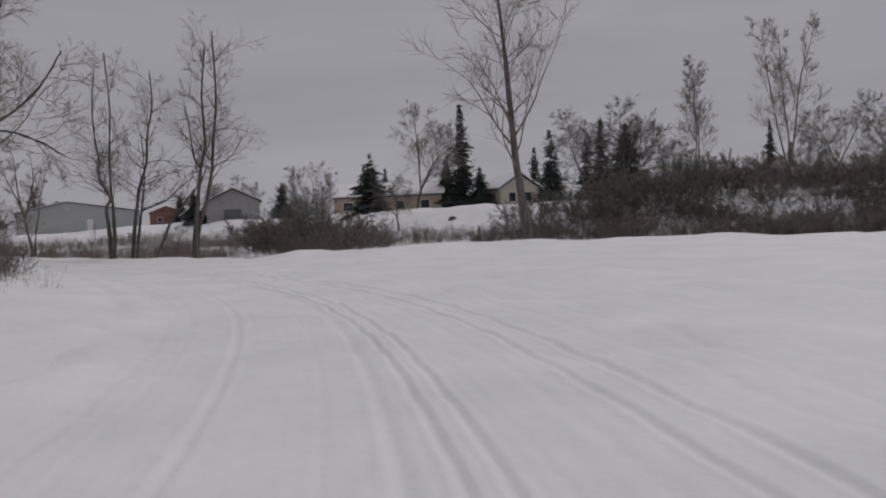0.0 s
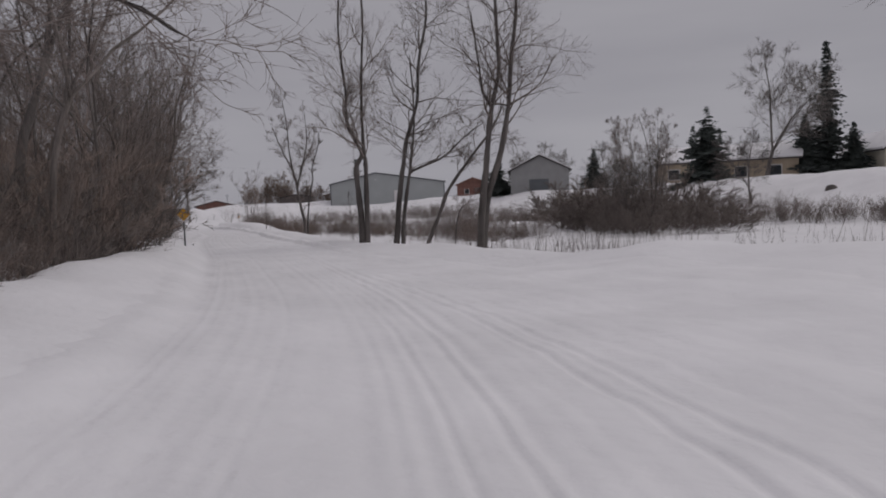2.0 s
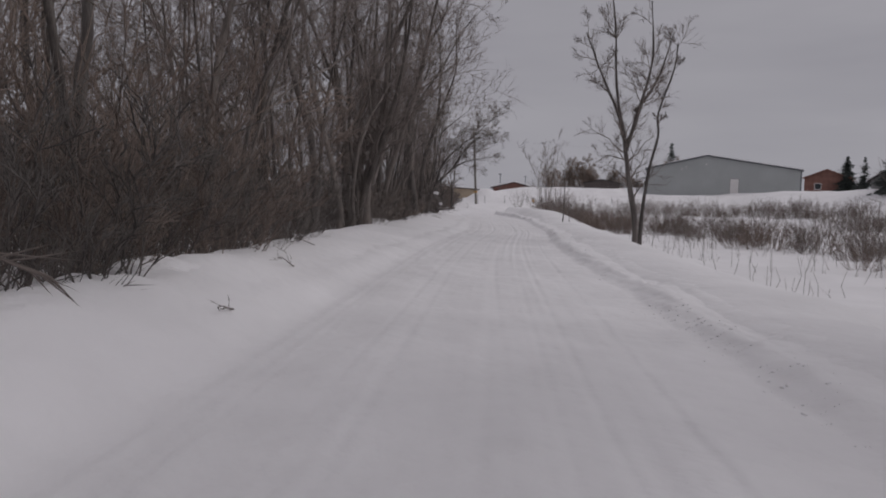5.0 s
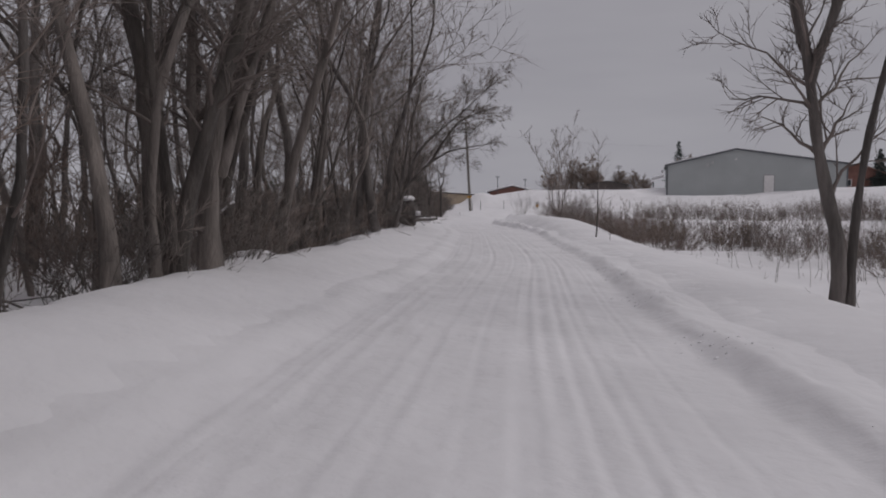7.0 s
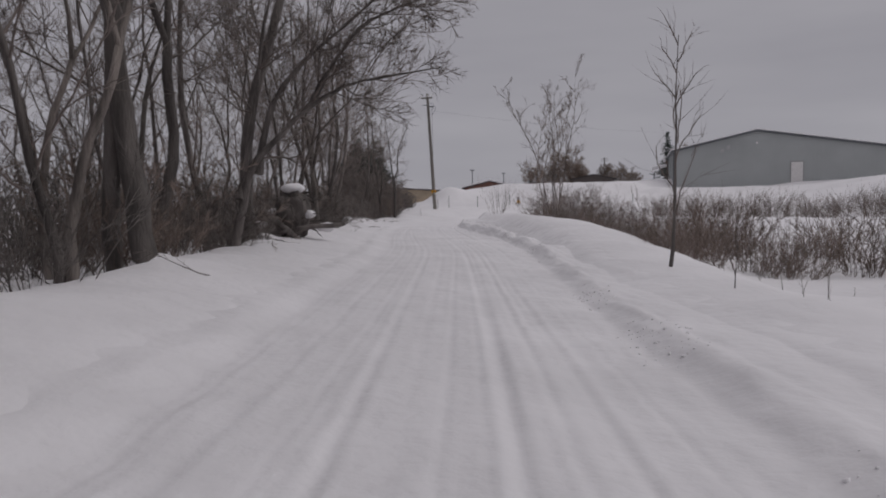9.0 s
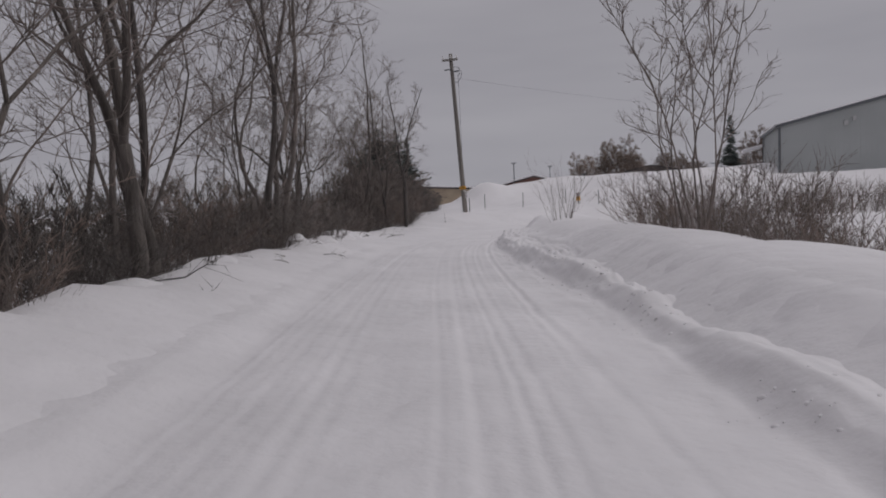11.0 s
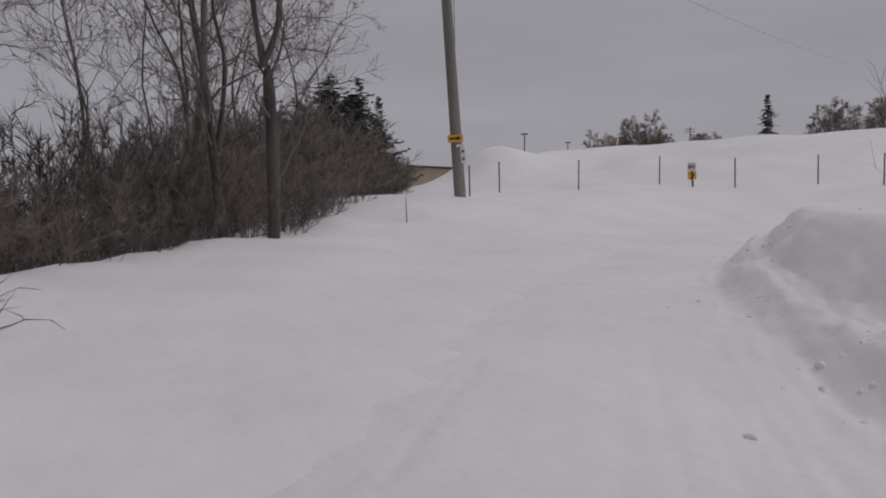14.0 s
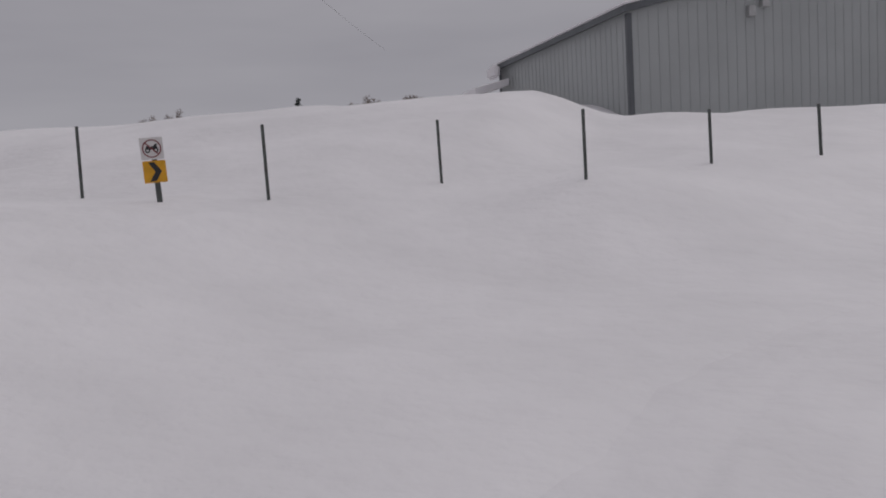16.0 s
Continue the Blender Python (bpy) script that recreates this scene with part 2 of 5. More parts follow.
def bare_tree(seed, height, radius, limbs=12, clear=0.3, spread=0.8, lift=0.09, lean=(0, 0), forks=1, density=7, levels=2, reach=0.42, fork_at=0.35, trunk_mat=None, crown_mat=None, bend=0.05, fine=0.0035):
    """Trunk and crown meshes of a leafless tree, standing at the origin."""
    rng = random.Random(seed)
    trunk, crown = Tubes(), Tubes()
    base = Vector((0, 0, -0.5))
    stems = []
    low = height * fork_at if forks > 1 else height
    pts, d = stroll(rng, base, Vector((lean[0], lean[1], 1)), low + 0.5, bend, 0.02, 9)
    rr = [radius * (1.35 if j == 0 else 1.0) * (1 - (0.9 if forks == 1 else 0.35) * j / 9) for j in range(10)]
    trunk.add(pts, rr, 9)
    if forks == 1:
        stems.append((pts, rr[1], max(0.012, rr[-1])))
    else:
        for k in range(forks):
            dd = away(rng, d, rng.uniform(0.18, 0.42), 6.28 * k / forks + rng.uniform(-0.4, 0.4))
            sub, _ = stroll(rng, pts[-1], dd, (height - low) * rng.uniform(0.8, 1.05), bend * 1.3, 0.05, 9)
            r = rr[-1] * rng.uniform(0.6, 0.85)
            trunk.add(sub, [r * (1 - 0.88 * j / 9) for j in range(10)], 7)
            stems.append((sub, r, r * 0.12))
    trunk.gnarl(rng, radius * 0.06)
    for pts, r0, r1 in stems:
        turn = rng.uniform(0, 6.28)
        for k in range(max(3, int(limbs / len(stems)))):
            lo = clear if forks == 1 else 0.08
            u = lo + (1 - lo) * ((k + rng.random()) / max(3, int(limbs / len(stems)))) ** 0.85
            u = min(u, 0.98)
            i = min(int(u * 9), 8)
            p = pts[i].lerp(pts[i + 1], u * 9 - i)
            d = (pts[i + 1] - pts[i]).normalized()
            turn += 2.4 + rng.uniform(-0.4, 0.4)
            dd = away(rng, d, spread * rng.uniform(0.75, 1.2), turn)
            r = max(0.010, (r0 + (r1 - r0) * u) * rng.uniform(0.24, 0.46))
            ln = height * reach * rng.uniform(0.6, 1.0) * (1.1 - 0.72 * u)
            limb, _ = stroll(rng, p, dd, ln, 0.16, lift, 6)
            crown.add(limb, [r + (0.005 - r) * (j / 6) ** 0.8 for j in range(7)], 5)
            ramify(rng, crown, limb, r, 0.006, levels, density, 0.85, lift * 0.8, ln * 0.6, fine)
    return trunk.me("trunk", trunk_mat or BARK), crown.me("crown", crown_mat or TWIG)


def smooth_line(pts, parts=4):
    """A soft curve through a few places."""
    out = []
    for i in range(len(pts) - 1):
        a, b, c, d = pts[max(i - 1, 0)], pts[i], pts[i + 1], pts[min(i + 2, len(pts) - 1)]
        for k in range(parts):
            u = k / parts
            out.append(0.5 * (2 * b + (c - a) * u + (2 * a - 5 * b + 4 * c - d) * u * u + (3 * b - a - 3 * c + d) * u**3))
    return out + [pts[-1]]


def stem_tree(seed, stems, limbs=16, low=0.35, reach=2.4, density=8, spread=0.9, lift=0.06, fine=0.0042, trunk_mat=None):
    """A crooked tree of one or more stems; each stem is its places (across, up) and its radii at foot and tip."""
    rng = random.Random(seed)
    trunk, crown = Tubes(), Tubes()
    for line, r0, r1 in stems:
        pts = smooth_line([Vector((x + rng.gauss(0, 0.02), rng.gauss(0, 0.06), z)) for x, z in line])
        n = len(pts) - 1
        trunk.add(pts, [(r0 + (r1 - r0) * (j / n) ** 0.7) * (0.3 if j == n else 1.25 if j == 0 else rng.uniform(0.92, 1.08)) for j in range(n + 1)], 10)
        turn = rng.uniform(0, 6.28)
        for k in range(int(limbs * (pts[-1] - pts[0]).length / 7)):
            u = low + (0.98 - low) * rng.random()
            i = min(int(u * n), n - 1)
            p, d = pts[i], (pts[i + 1] - pts[i]).normalized()
            turn += 2.4 + rng.uniform(-0.5, 0.5)
            r = (r0 + (r1 - r0) * u) * rng.uniform(0.22, 0.42) + 0.004
            ln = reach * rng.uniform(0.45, 1.0) * (1.15 - 0.5 * u)
            limb, _ = stroll(rng, p, away(rng, d, spread * rng.uniform(0.7, 1.2), turn), ln, 0.2, lift, 6)
            crown.add(limb, [r + (0.005 - r) * (j / 6) ** 0.7 for j in range(7)], 5)
            ramify(rng, crown, limb, r, 0.006, 2, density, 0.85, lift, ln * 0.62, fine)
    trunk.gnarl(rng, stems[0][1] * 0.07)
    return trunk.me("trunk", trunk_mat or BARK_DARK), crown.me("crown", TWIG)


def place_tree(meshes, x, y, z, turn, label, category="tree", group="", scale=1.0, name="bare_tree"):
    ob = thing(name, pose(x, y, z, 0, 0, turn) @ Matrix.Diagonal((scale, scale, scale, 1)), label, category, group)
    part("trunk", meshes[0], ob)
    part("crown", meshes[1], ob)
    return ob


def shrub_me(seed, height, width, stems, density=5, levels=2, mat=None, spread=0.6, lift=0.06, thick=0.012, fine=0.0035, bend=0.08):
    """A leafless bush: many stems from one stool."""
    rng = random.Random(seed)
    t, tw = Tubes(), Tubes()
    for k in range(stems):
        w = rng.uniform(0, 6.28)
        q = rng.random() ** 0.6
        p = Vector((math.cos(w) * q * width * 0.3, math.sin(w) * q * width * 0.3, -0.25))
        d = Vector((math.cos(w) * q * spread, math.sin(w) * q * spread, 1))
        ln = height * rng.uniform(0.55, 1.05)
        pts, _ = stroll(rng, p, d, ln + 0.25, bend, 0.03, 5)
        r = thick * rng.uniform(0.6, 1.3)
        t.add(pts, [r * (1 - 0.75 * j / 5) for j in range(6)], 4 if thick > 0.02 else 3)
        ramify(rng, tw, pts, r, r * 0.3, levels, density, 0.7, lift, ln * 0.38, fine)
    return t.me("stool", mat or BRUSH), tw.me("crown", mat or BRUSH)


def mass(name, items, label, category):
    """Many copies of a few shrubs, joined into one mesh for what nobody could count."""
    vs, fs, base = [], [], 0
    cache = {}
    for meshes, m in items:
        for me in meshes:
            if me.name not in cache:
                co = np.empty(len(me.vertices) * 3)
                me.vertices.foreach_get("co", co)
                cache[me.name] = (co.reshape(-1, 3), [tuple(p.vertices) for p in me.polygons], me.materials[0])
            co, faces, mat = cache[me.name]
            m3, tr = np.array(m.to_3x3()), np.array(m.translation)
            vs.extend((co @ m3.T + tr).tolist())
            fs.extend(tuple(k + base for k in f) for f in faces)
            base += len(co)
    return lay(name, mesh_data(name, vs, fs, TWIG), pose(0, 0, 0), label, category, kind="stuff")


def conifer(seed, height, width, layers=22, per=9, ragged=0.25, bare=0.06, gap=0.0, droop=0.32, taper=0.85):
    """A spruce: a mast with drooping boughs of many small sprays."""
    rng = random.Random(seed)
    trunk = Tubes()
    trunk.add([Vector((0, 0, -0.5 + (height + 0.4) * j / 6)) for j in range(7)], [0.018 * height * (1 - 0.95 * j / 6) for j in range(7)], 7)
    v, f = [], []
    for k in range(layers):
        u = k / (layers - 1)
        z = height * (bare + (1 - bare) * u)
        reach = (width * 0.5 * (1 - u) ** taper + 0.06 * width) * (1 + ragged * rng.uniform(-0.6, 0.5))
        for j in range(max(4, int(per * (1 - 0.5 * u)))):
            if rng.random() < gap:
                continue
            w = rng.uniform(0, 6.28)
            ln = reach * rng.uniform(1 - ragged, 1 + ragged * 0.6)
            out = Vector((math.cos(w), math.sin(w), 0))
            side = Vector((-out.y, out.x, 0))
            n = max(3, int(ln / (0.055 * height ** 0.75)))
            for i in range(n):
                s = (i + 0.6) / n
                c = out * (ln * s) + Vector((0, 0, z - ln * droop * s + 0.10 * ln * s * s + rng.gauss(0, 0.012 * height)))
                wd = (0.30 * ln + 0.028 * height) * (1.1 - 0.7 * s)
                for sgn in (-1, 1):
                    q = len(v)
                    tip = c + side * sgn * wd * rng.uniform(0.7, 1.2) + out * 0.25 * wd + Vector((0, 0, rng.uniform(-0.3, 0.12) * wd))
                    a = c + out * 0.16 * wd + Vector((0, 0, 0.10 * wd))
                    b = c - out * 0.18 * wd - Vector((0, 0, 0.12 * wd))
                    v.extend((a, tip, b, c + side * sgn * 0.35 * wd - Vector((0, 0, 0.28 * wd))))
                    f.extend(((q, q + 1, q + 2), (q + 2, q + 1, q + 3)))
    for i in range(5):
        q = len(v)
        w = i * 1.256
        v.extend((Vector((0, 0, height * 1.03)), Vector((math.cos(w), math.sin(w), 0)) * 0.02 * height + Vector((0, 0, height * 0.95)), Vector((math.cos(w + 0.9), math.sin(w + 0.9), 0)) * 0.02 * height + Vector((0, 0, height * 0.95))))
        f.append((q, q + 1, q + 2))
    return trunk.me("trunk", BARK_DARK), mesh_data("boughs", v, f, NEEDLE, False)


# ---- ground ----
def soft_line(pts, gap, width):
    """An even, smoothed line of places through a rough one."""
    pts = np.array(pts)
    way = np.r_[0, np.cumsum(np.hypot(*np.diff(pts, axis=0).T))]
    at = np.linspace(0, way[-1], int(way[-1] / gap) + 1)
    k = np.exp(-0.5 * (np.arange(-12, 13) * gap / width) ** 2)
    cols = []
    for c in (0, 1):
        v = np.interp(at, way, pts[:, c])
        ends = np.r_[2 * v[0] - v[12:0:-1], v, 2 * v[-1] - v[-2:-14:-1]]
        cols.append(np.convolve(ends, k / k.sum(), "valid"))
    return np.stack(cols, -1)


LINE = soft_line([(6.0, -60.0), (1.5, -12.0)] + [(row[1][0] / SIZE, row[1][1] / SIZE) for row in PATH] + [(-74.6, 86.6), (-72.8, 89.6), (-69.5, 91.8), (-64.0, 93.6), (-50.0, 96.0)], 1.1, 1.6)
RIM = soft_line([(120.0, 4.0), (40.0, 24.0), (14.0, 30.5), (4.0, 32.2), (-3.7, 33.2), (-10.5, 32.7), (-15.4, 34.1), (-18.3, 35.9), (-21.4, 37.4), (-26.0, 41.6), (-40.0, 54.0)], 1.5, 1.5)
BROW = np.array([(-400.0, 320.0), (-160.0, 190.0), (-112.0, 140.0), (-99.5, 113.0), (-95.0, 102.0), (-88.0, 98.6), (-80.0, 99.6), (-74.0, 102.0), (-62.0, 107.0), (-46.3, 101.9), (-24.7, 90.1), (-4.5, 78.4), (35.6, 69.1), (396.0, 53.4)])


def along(line, x, y):
    """Signed distance to the right of a line, and the way along it, for arrays of places."""
    x, y = np.asarray(x, float), np.asarray(y, float)
    best, sd, sa = np.full(x.shape, 1e18), np.zeros(x.shape), np.zeros(x.shape)
    run = 0.0
    for (ax, ay), (bx, by) in zip(line[:-1], line[1:]):
        dx, dy = bx - ax, by - ay
        ln = math.hypot(dx, dy)
        u = np.clip(((x - ax) * dx + (y - ay) * dy) / ln**2, 0, 1)
        ox, oy = x - ax - u * dx, y - ay - u * dy
        d2 = ox * ox + oy * oy
        near = d2 < best
        best = np.where(near, d2, best)
        sd = np.where(near, np.sign(ox * dy - oy * dx) * np.sqrt(d2), sd)
        sa = np.where(near, run + u * ln, sa)
        run += ln
    return sd, sa


def step(a, b, v):
    u = np.clip((v - a) / (b - a), 0, 1)
    return u * u * (3 - 2 * u)


WAVES = [(random.uniform(-1, 1), random.uniform(-1, 1), random.uniform(0, 6.28)) for _ in range(24)]


def ripple(x, y, size):
    """Smooth uneven relief of about that wavelength, from -1 to 1."""
    t = np.zeros(np.shape(x))
    for a, b, c in WAVES:
        k = 6.28 / size / math.hypot(a, b) * (0.6 + abs(a))
        t = t + np.sin(k * (a * x + b * y) + c)
    return t / 6.0


START = float(along(LINE, [PATH[0][1][0] / SIZE], [PATH[0][1][1] / SIZE])[1][0]) - 8.45  # the walk begins 8.45 along


FOOT_S = (40, 50, 60, 72, 82, 88, 94, 99, 104, 108, 114, 120)
FOOT_N = (1.55, 1.5, 1.2, 1.1, 1.35, 1.5, 1.2, 0.92, 0.82, 0.66, 0.72, 0.9)
EDGE_S = (8, 20, 30, 37, 45, 56, 66, 84, 88, 95, 98, 100, 103, 108)
EDGE_M = (8.0, 6.0, 3.5, 2.6, 2.5, 3.4, 3.7, 3.7, 3.3, 3.6, 3.0, 3.2, 4.3, 5.3)


def height(x, y):
    x, y = np.asarray(x, float), np.asarray(y, float)
    n, s = along(LINE, x, y)
    s = s - START
    brow, _ = along(BROW, x, y)
    # right side where the walk begins: a broad field up to a low rim, then the wet meadow below it
    rim, _ = along(RIM, x, y)
    early, late = 1 - step(39, 46, s), step(75, 88, s)
    swell = 0.13 + 0.07 * ripple(x, y, 5.5) + 0.10 * np.exp(-(((x + 3.7) / 1.6) ** 2))
    field = 0.04 * step(1.5, 2.4, n) + 0.15 * step(2.6, 9.0, n) + swell * np.exp(-((rim / 1.1) ** 2)) - 1.12 * step(0.5, 5.0, rim) - (0.20 * np.exp(-(((x + 14.4) / 2.6) ** 2)) - 0.12 * np.exp(-(((x + 11.7) / 0.8) ** 2))) * step(-4.0, -0.6, rim) * (1 - step(1.0, 4.0, rim))
    # right side further on: a lip of thrown snow, a slope up to the crest, a high drift near the end
    foot = np.interp(s, FOOT_S, FOOT_N)
    crest_n = np.interp(s, (44, 75, 88, 92, 102, 106, 110, 126), (2.2, 2.15, 2.6, 2.85, 2.85, 1.75, 1.45, 2.2))
    top = 0.15 + 0.42 * late - 0.42 * step(118, 128, s)
    lip = (0.11 + 0.10 * late) * (0.9 + 0.3 * ripple(x, y, 3.4)) * (1 - 0.8 * step(118, 128, s))
    ledge = lip * step(foot, foot + 0.30, n)
    rise = np.maximum(step(foot + 0.15, crest_n, n) * top, ledge * (1 - 0.45 * (1 - late) * step(foot + 0.5, crest_n + 0.5, n)))
    end = crest_n + 2.6 + 1.4 * late
    bank = rise * (1 - step(crest_n + 0.5, end, n)) - 0.55 * step(crest_n + 0.5, end + 1.0, n)
    right = bank * (1 - early) + field * early
    # left side: a soft slope up to a crest, and the lower ground of the wood behind it
    m = -n
    flat = step(98, 107, s)
    edge = np.interp(s, EDGE_S, EDGE_M)
    tall = np.interp(s, (20, 30, 36, 44, 50, 58, 92, 100), (0.2, 0.32, 0.43, 0.44, 0.36, 0.28, 0.28, 0.22))
    left = tall * (0.28 * step(1.42, 1.85, m) + 0.72 * step(1.5, edge - 0.15, m)) * (1 - flat) + 0.20 * flat * step(0.4, 6.5, m) - 0.40 * step(edge + 0.05, edge + 1.3, m) * (1 - step(108, 112, s)) * step(24, 34, s) + 0.50 * step(100, 110, s) * step(1.0, 5.6, m) * step(75.8, 80.6, -x) * step(77.0, 81.5, y) + 0.08 * ripple(x, y, 6.0) * step(edge + 1, edge + 4, m)
    z = np.where(n > 0, right, left)
    far = step(1.5, 2.6, np.abs(n))
    z = z + (0.04 * ripple(x, y, 3.1) + 0.03 * ripple(x + 7, y, 1.3) * (0.4 + np.maximum(ripple(x, y + 9, 5.0), 0))) * far + 0.12 * np.maximum(ripple(x, y + 3, 1.7), 0) * step(edge - 0.9, edge - 0.2, m) * (1 - step(edge + 0.1, edge + 0.9, m)) * step(30, 40, s) * (0.35 + 0.65 * step(80, 90, s))
    # the far bank up to the houses
    b = -brow
    near = step(-34, -13, b) * np.where(n > 0, 1, 0)
    z = z + near * 0.5 * (1 - step(80, 100, s)) * step(22, 36, -x)
    z = z + 0.24 * np.exp(-(((x + 81.6) / 2.2) ** 2 + ((y - 88.8) / 2.2) ** 2))
    up = step(-12.0, 1.0, b)
    crest = 2.80 - 0.72 * step(-78.6, -76.5, x) * (1 - step(-70, -60, x)) * (1 - step(2.5, 9, b)) + 0.14 * np.exp(-(((x + 79.8) / 1.5) ** 2 + ((y - 100.2) / 1.5) ** 2)) + 0.20 * ripple(x, y, 9.0) + 0.05 * ripple(x, y, 3.0) + 2.6 * step(4, 60, b) * step(-25, 25, x)
    mound = 1.4 * np.exp(-(((x + 88.6) / 1.8) ** 2 + ((y - 90.5) / 1.8) ** 2)) + 0.6 * np.exp(-(((x + 90.5) / 3.0) ** 2 + ((y - 94.2) / 2.6) ** 2))
    return z * (1 - up) + up * crest + mound * (1 - 0.6 * up)


def axis(lo, hi, fine, far):
    mid = list(np.arange(lo, hi + fine / 2, fine))
    out, st = [], fine
    p = hi
    while p < far:
        st *= 1.25
        p += st
        out.append(p)
    back, st, p = [], fine, lo
    while p > -far:
        st *= 1.25
        p -= st
        back.append(p)
    return np.array(back[::-1] + mid + out)


POSTS = [(-81.2, 83.44, 0.92), (-83.36, 86.19, 1.05), (-81.63, 87.44, 0.98), (-81.26, 90.3, 0.98), (-79.14, 90.68, 0.97), (-77.86, 92.45, 1.02), (-76.07, 92.1, 0.92), (-74.82, 93.8, 0.9), (-73.5, 94.8, 0.88)]
POST_Z = [0.66, 0.776, 0.82, 0.96, 0.834, 0.85, 0.87, 0.90, 0.94]


gx, gy = axis(-104, 22, 0.42, 2500), axis(-8, 124, 0.42, 2500)
GX, GY = np.meshgrid(gx, gy)
GZ = height(GX, GY)
for (px, py, _), pz in zip(POSTS, POST_Z):
    GZ = GZ + (pz - float(height(px, py))) * np.exp(-(((GX - px) / 1.3) ** 2 + ((GY - py) / 1.3) ** 2))
SURFACE = GZ.copy()


def ground_z(x, y):
    """Height of the snow at a place, read from the sheet."""
    i = min(max(int(np.searchsorted(gx, x)) - 1, 0), len(gx) - 2)
    j = min(max(int(np.searchsorted(gy, y)) - 1, 0), len(gy) - 2)
    u, w = (x - gx[i]) / (gx[i + 1] - gx[i]), (y - gy[j]) / (gy[j + 1] - gy[j])
    low = SURFACE[j, i] * (1 - u) + SURFACE[j, i + 1] * u
    return float(low * (1 - w) + (SURFACE[j + 1, i] * (1 - u) + SURFACE[j + 1, i + 1] * u) * w)


WIDE = lambda s: 2.5 + 3.6 * (1 - step(30, 41, s))  # half width of the trail's sheet to the right
LEFT = lambda s: 2.5 - 1.25 * step(97, 104, s)  # and to the left
gn, gs = along(LINE, GX, GY)
GZ = GZ - 0.14 * (1 - step(-1.05, -0.5, np.where(gn > 0, gn - WIDE(gs - START), -gn - LEFT(gs - START))))
far_d = np.hypot(GX + 40, GY - 60)
GZ = GZ + 6.0 * step(250, 1200, far_d)
nx, ny = len(gx), len(gy)
gv = np.stack([GX, GY, GZ], -1).reshape(-1, 3)
ii = (np.arange(ny - 1)[:, None] * nx + np.arange(nx - 1)[None]).ravel()
gf = np.stack([ii, ii + 1, ii + nx + 1, ii + nx], -1)
lay("ground", mesh_data("ground", gv.tolist(), gf.tolist(), SNOW), pose(0, 0, 0), "deep untracked white snow over the meadow and banks", "snow", kind="structure")

# the groomed trail, with its runner grooves
run_len = np.r_[0, np.cumsum(np.hypot(*np.diff(LINE, axis=0).T))]
ss = np.arange(START - 6, run_len[-1] - 4, 0.16)
kern = np.exp(-0.5 * (np.arange(-20, 21) / 8.25) ** 2)
kern /= kern.sum()
cxy = np.stack([np.convolve(np.pad(np.interp(ss, run_len, LINE[:, k]), 20, mode="edge"), kern, "valid") for k in (0, 1)], -1)
tan = np.gradient(cxy, axis=0)
tan /= np.linalg.norm(tan, axis=1)[:, None]
lanes = np.r_[np.linspace(-2.5, -1.6, 14)[:-1], np.linspace(-1.6, 1.8, 170)[:-1], np.linspace(1.8, 2.5, 100)]
nn = np.where(lanes[None] > 1.8, 1.8 + (lanes[None] - 1.8) / 0.7 * (WIDE(ss - START)[:, None] - 1.8), lanes[None])
TX = cxy[:, :1] + tan[:, 1:] * nn
TY = cxy[:, 1:] - tan[:, :1] * nn
TZ = height(TX, TY)
grooves = np.zeros(TZ.shape)
rg = random.Random(9)
LINES = [(0.36, 0.04, 0.022, 0.024), (0.52, 0.04, 0.022, 0.024), (0.62, 0.07, 0.03, 0.009), (0.74, 0.08, 0.03, 0.008), (-0.50, 0.09, 0.032, 0.007), (-0.62, 0.09, 0.028, 0.007), (0.20, 0.08, 0.035, 0.010), (0.86, 0.08, 0.03, 0.008), (-1.02, 0.1, 0.05, 0.007), (0.06, 0.1, 0.04, 0.007)]
BEND = [(1.36, 0.05, 0.026, 0.021), (1.58, 0.05, 0.028, 0.020), (2.0, 0.08, 0.04, 0.009), (2.5, 0.1, 0.045, 0.009), (3.1, 0.1, 0.05, 0.006), (3.6, 0.1, 0.06, 0.006), (1.1, 0.06, 0.04, 0.006)]
LINES += BEND + [(rg.uniform(-1.4, 1.3), rg.uniform(0.05, 0.14), rg.uniform(0.018, 0.035), rg.uniform(0.001, 0.005)) for _ in range(40)]
for k, (o, wob, wid, dep) in enumerate(LINES):
    ph = rg.uniform(0, 6.28)
    c = o + wob * np.sin(ss / rg.uniform(9, 20) + ph) + 0.12 * wob * np.sin(ss / 2.3 + 2 * k)
    fade = np.clip(0.5 + 0.75 * np.sin(ss / rg.uniform(5, 13) + 1.3 * k), 0.0, 1) if k > 1 else 0.25 + 0.75 * (1 - step(START + 20, START + 32, ss))
    if 10 <= k < 10 + len(BEND):
        c = c * (1 - 0.45 * step(START + 20, START + 38, ss))
        fade = 1 - step(START + 27, START + 37, ss)
    dd = (nn - c[:, None]) / wid
    fade = fade * (0.9 - 0.3 * step(START + 18, START + 34, ss) + 0.25 * step(START + 50, START + 60, ss) - 0.75 * step(START + 101, START + 107, ss) + 0.55 * step(START + 108, START + 113, ss))
    grooves -= (dep * fade)[:, None] * (np.exp(-0.5 * dd**2) - 0.45 * np.exp(-0.5 * ((np.abs(dd) - 2.0) / 0.8) ** 2))
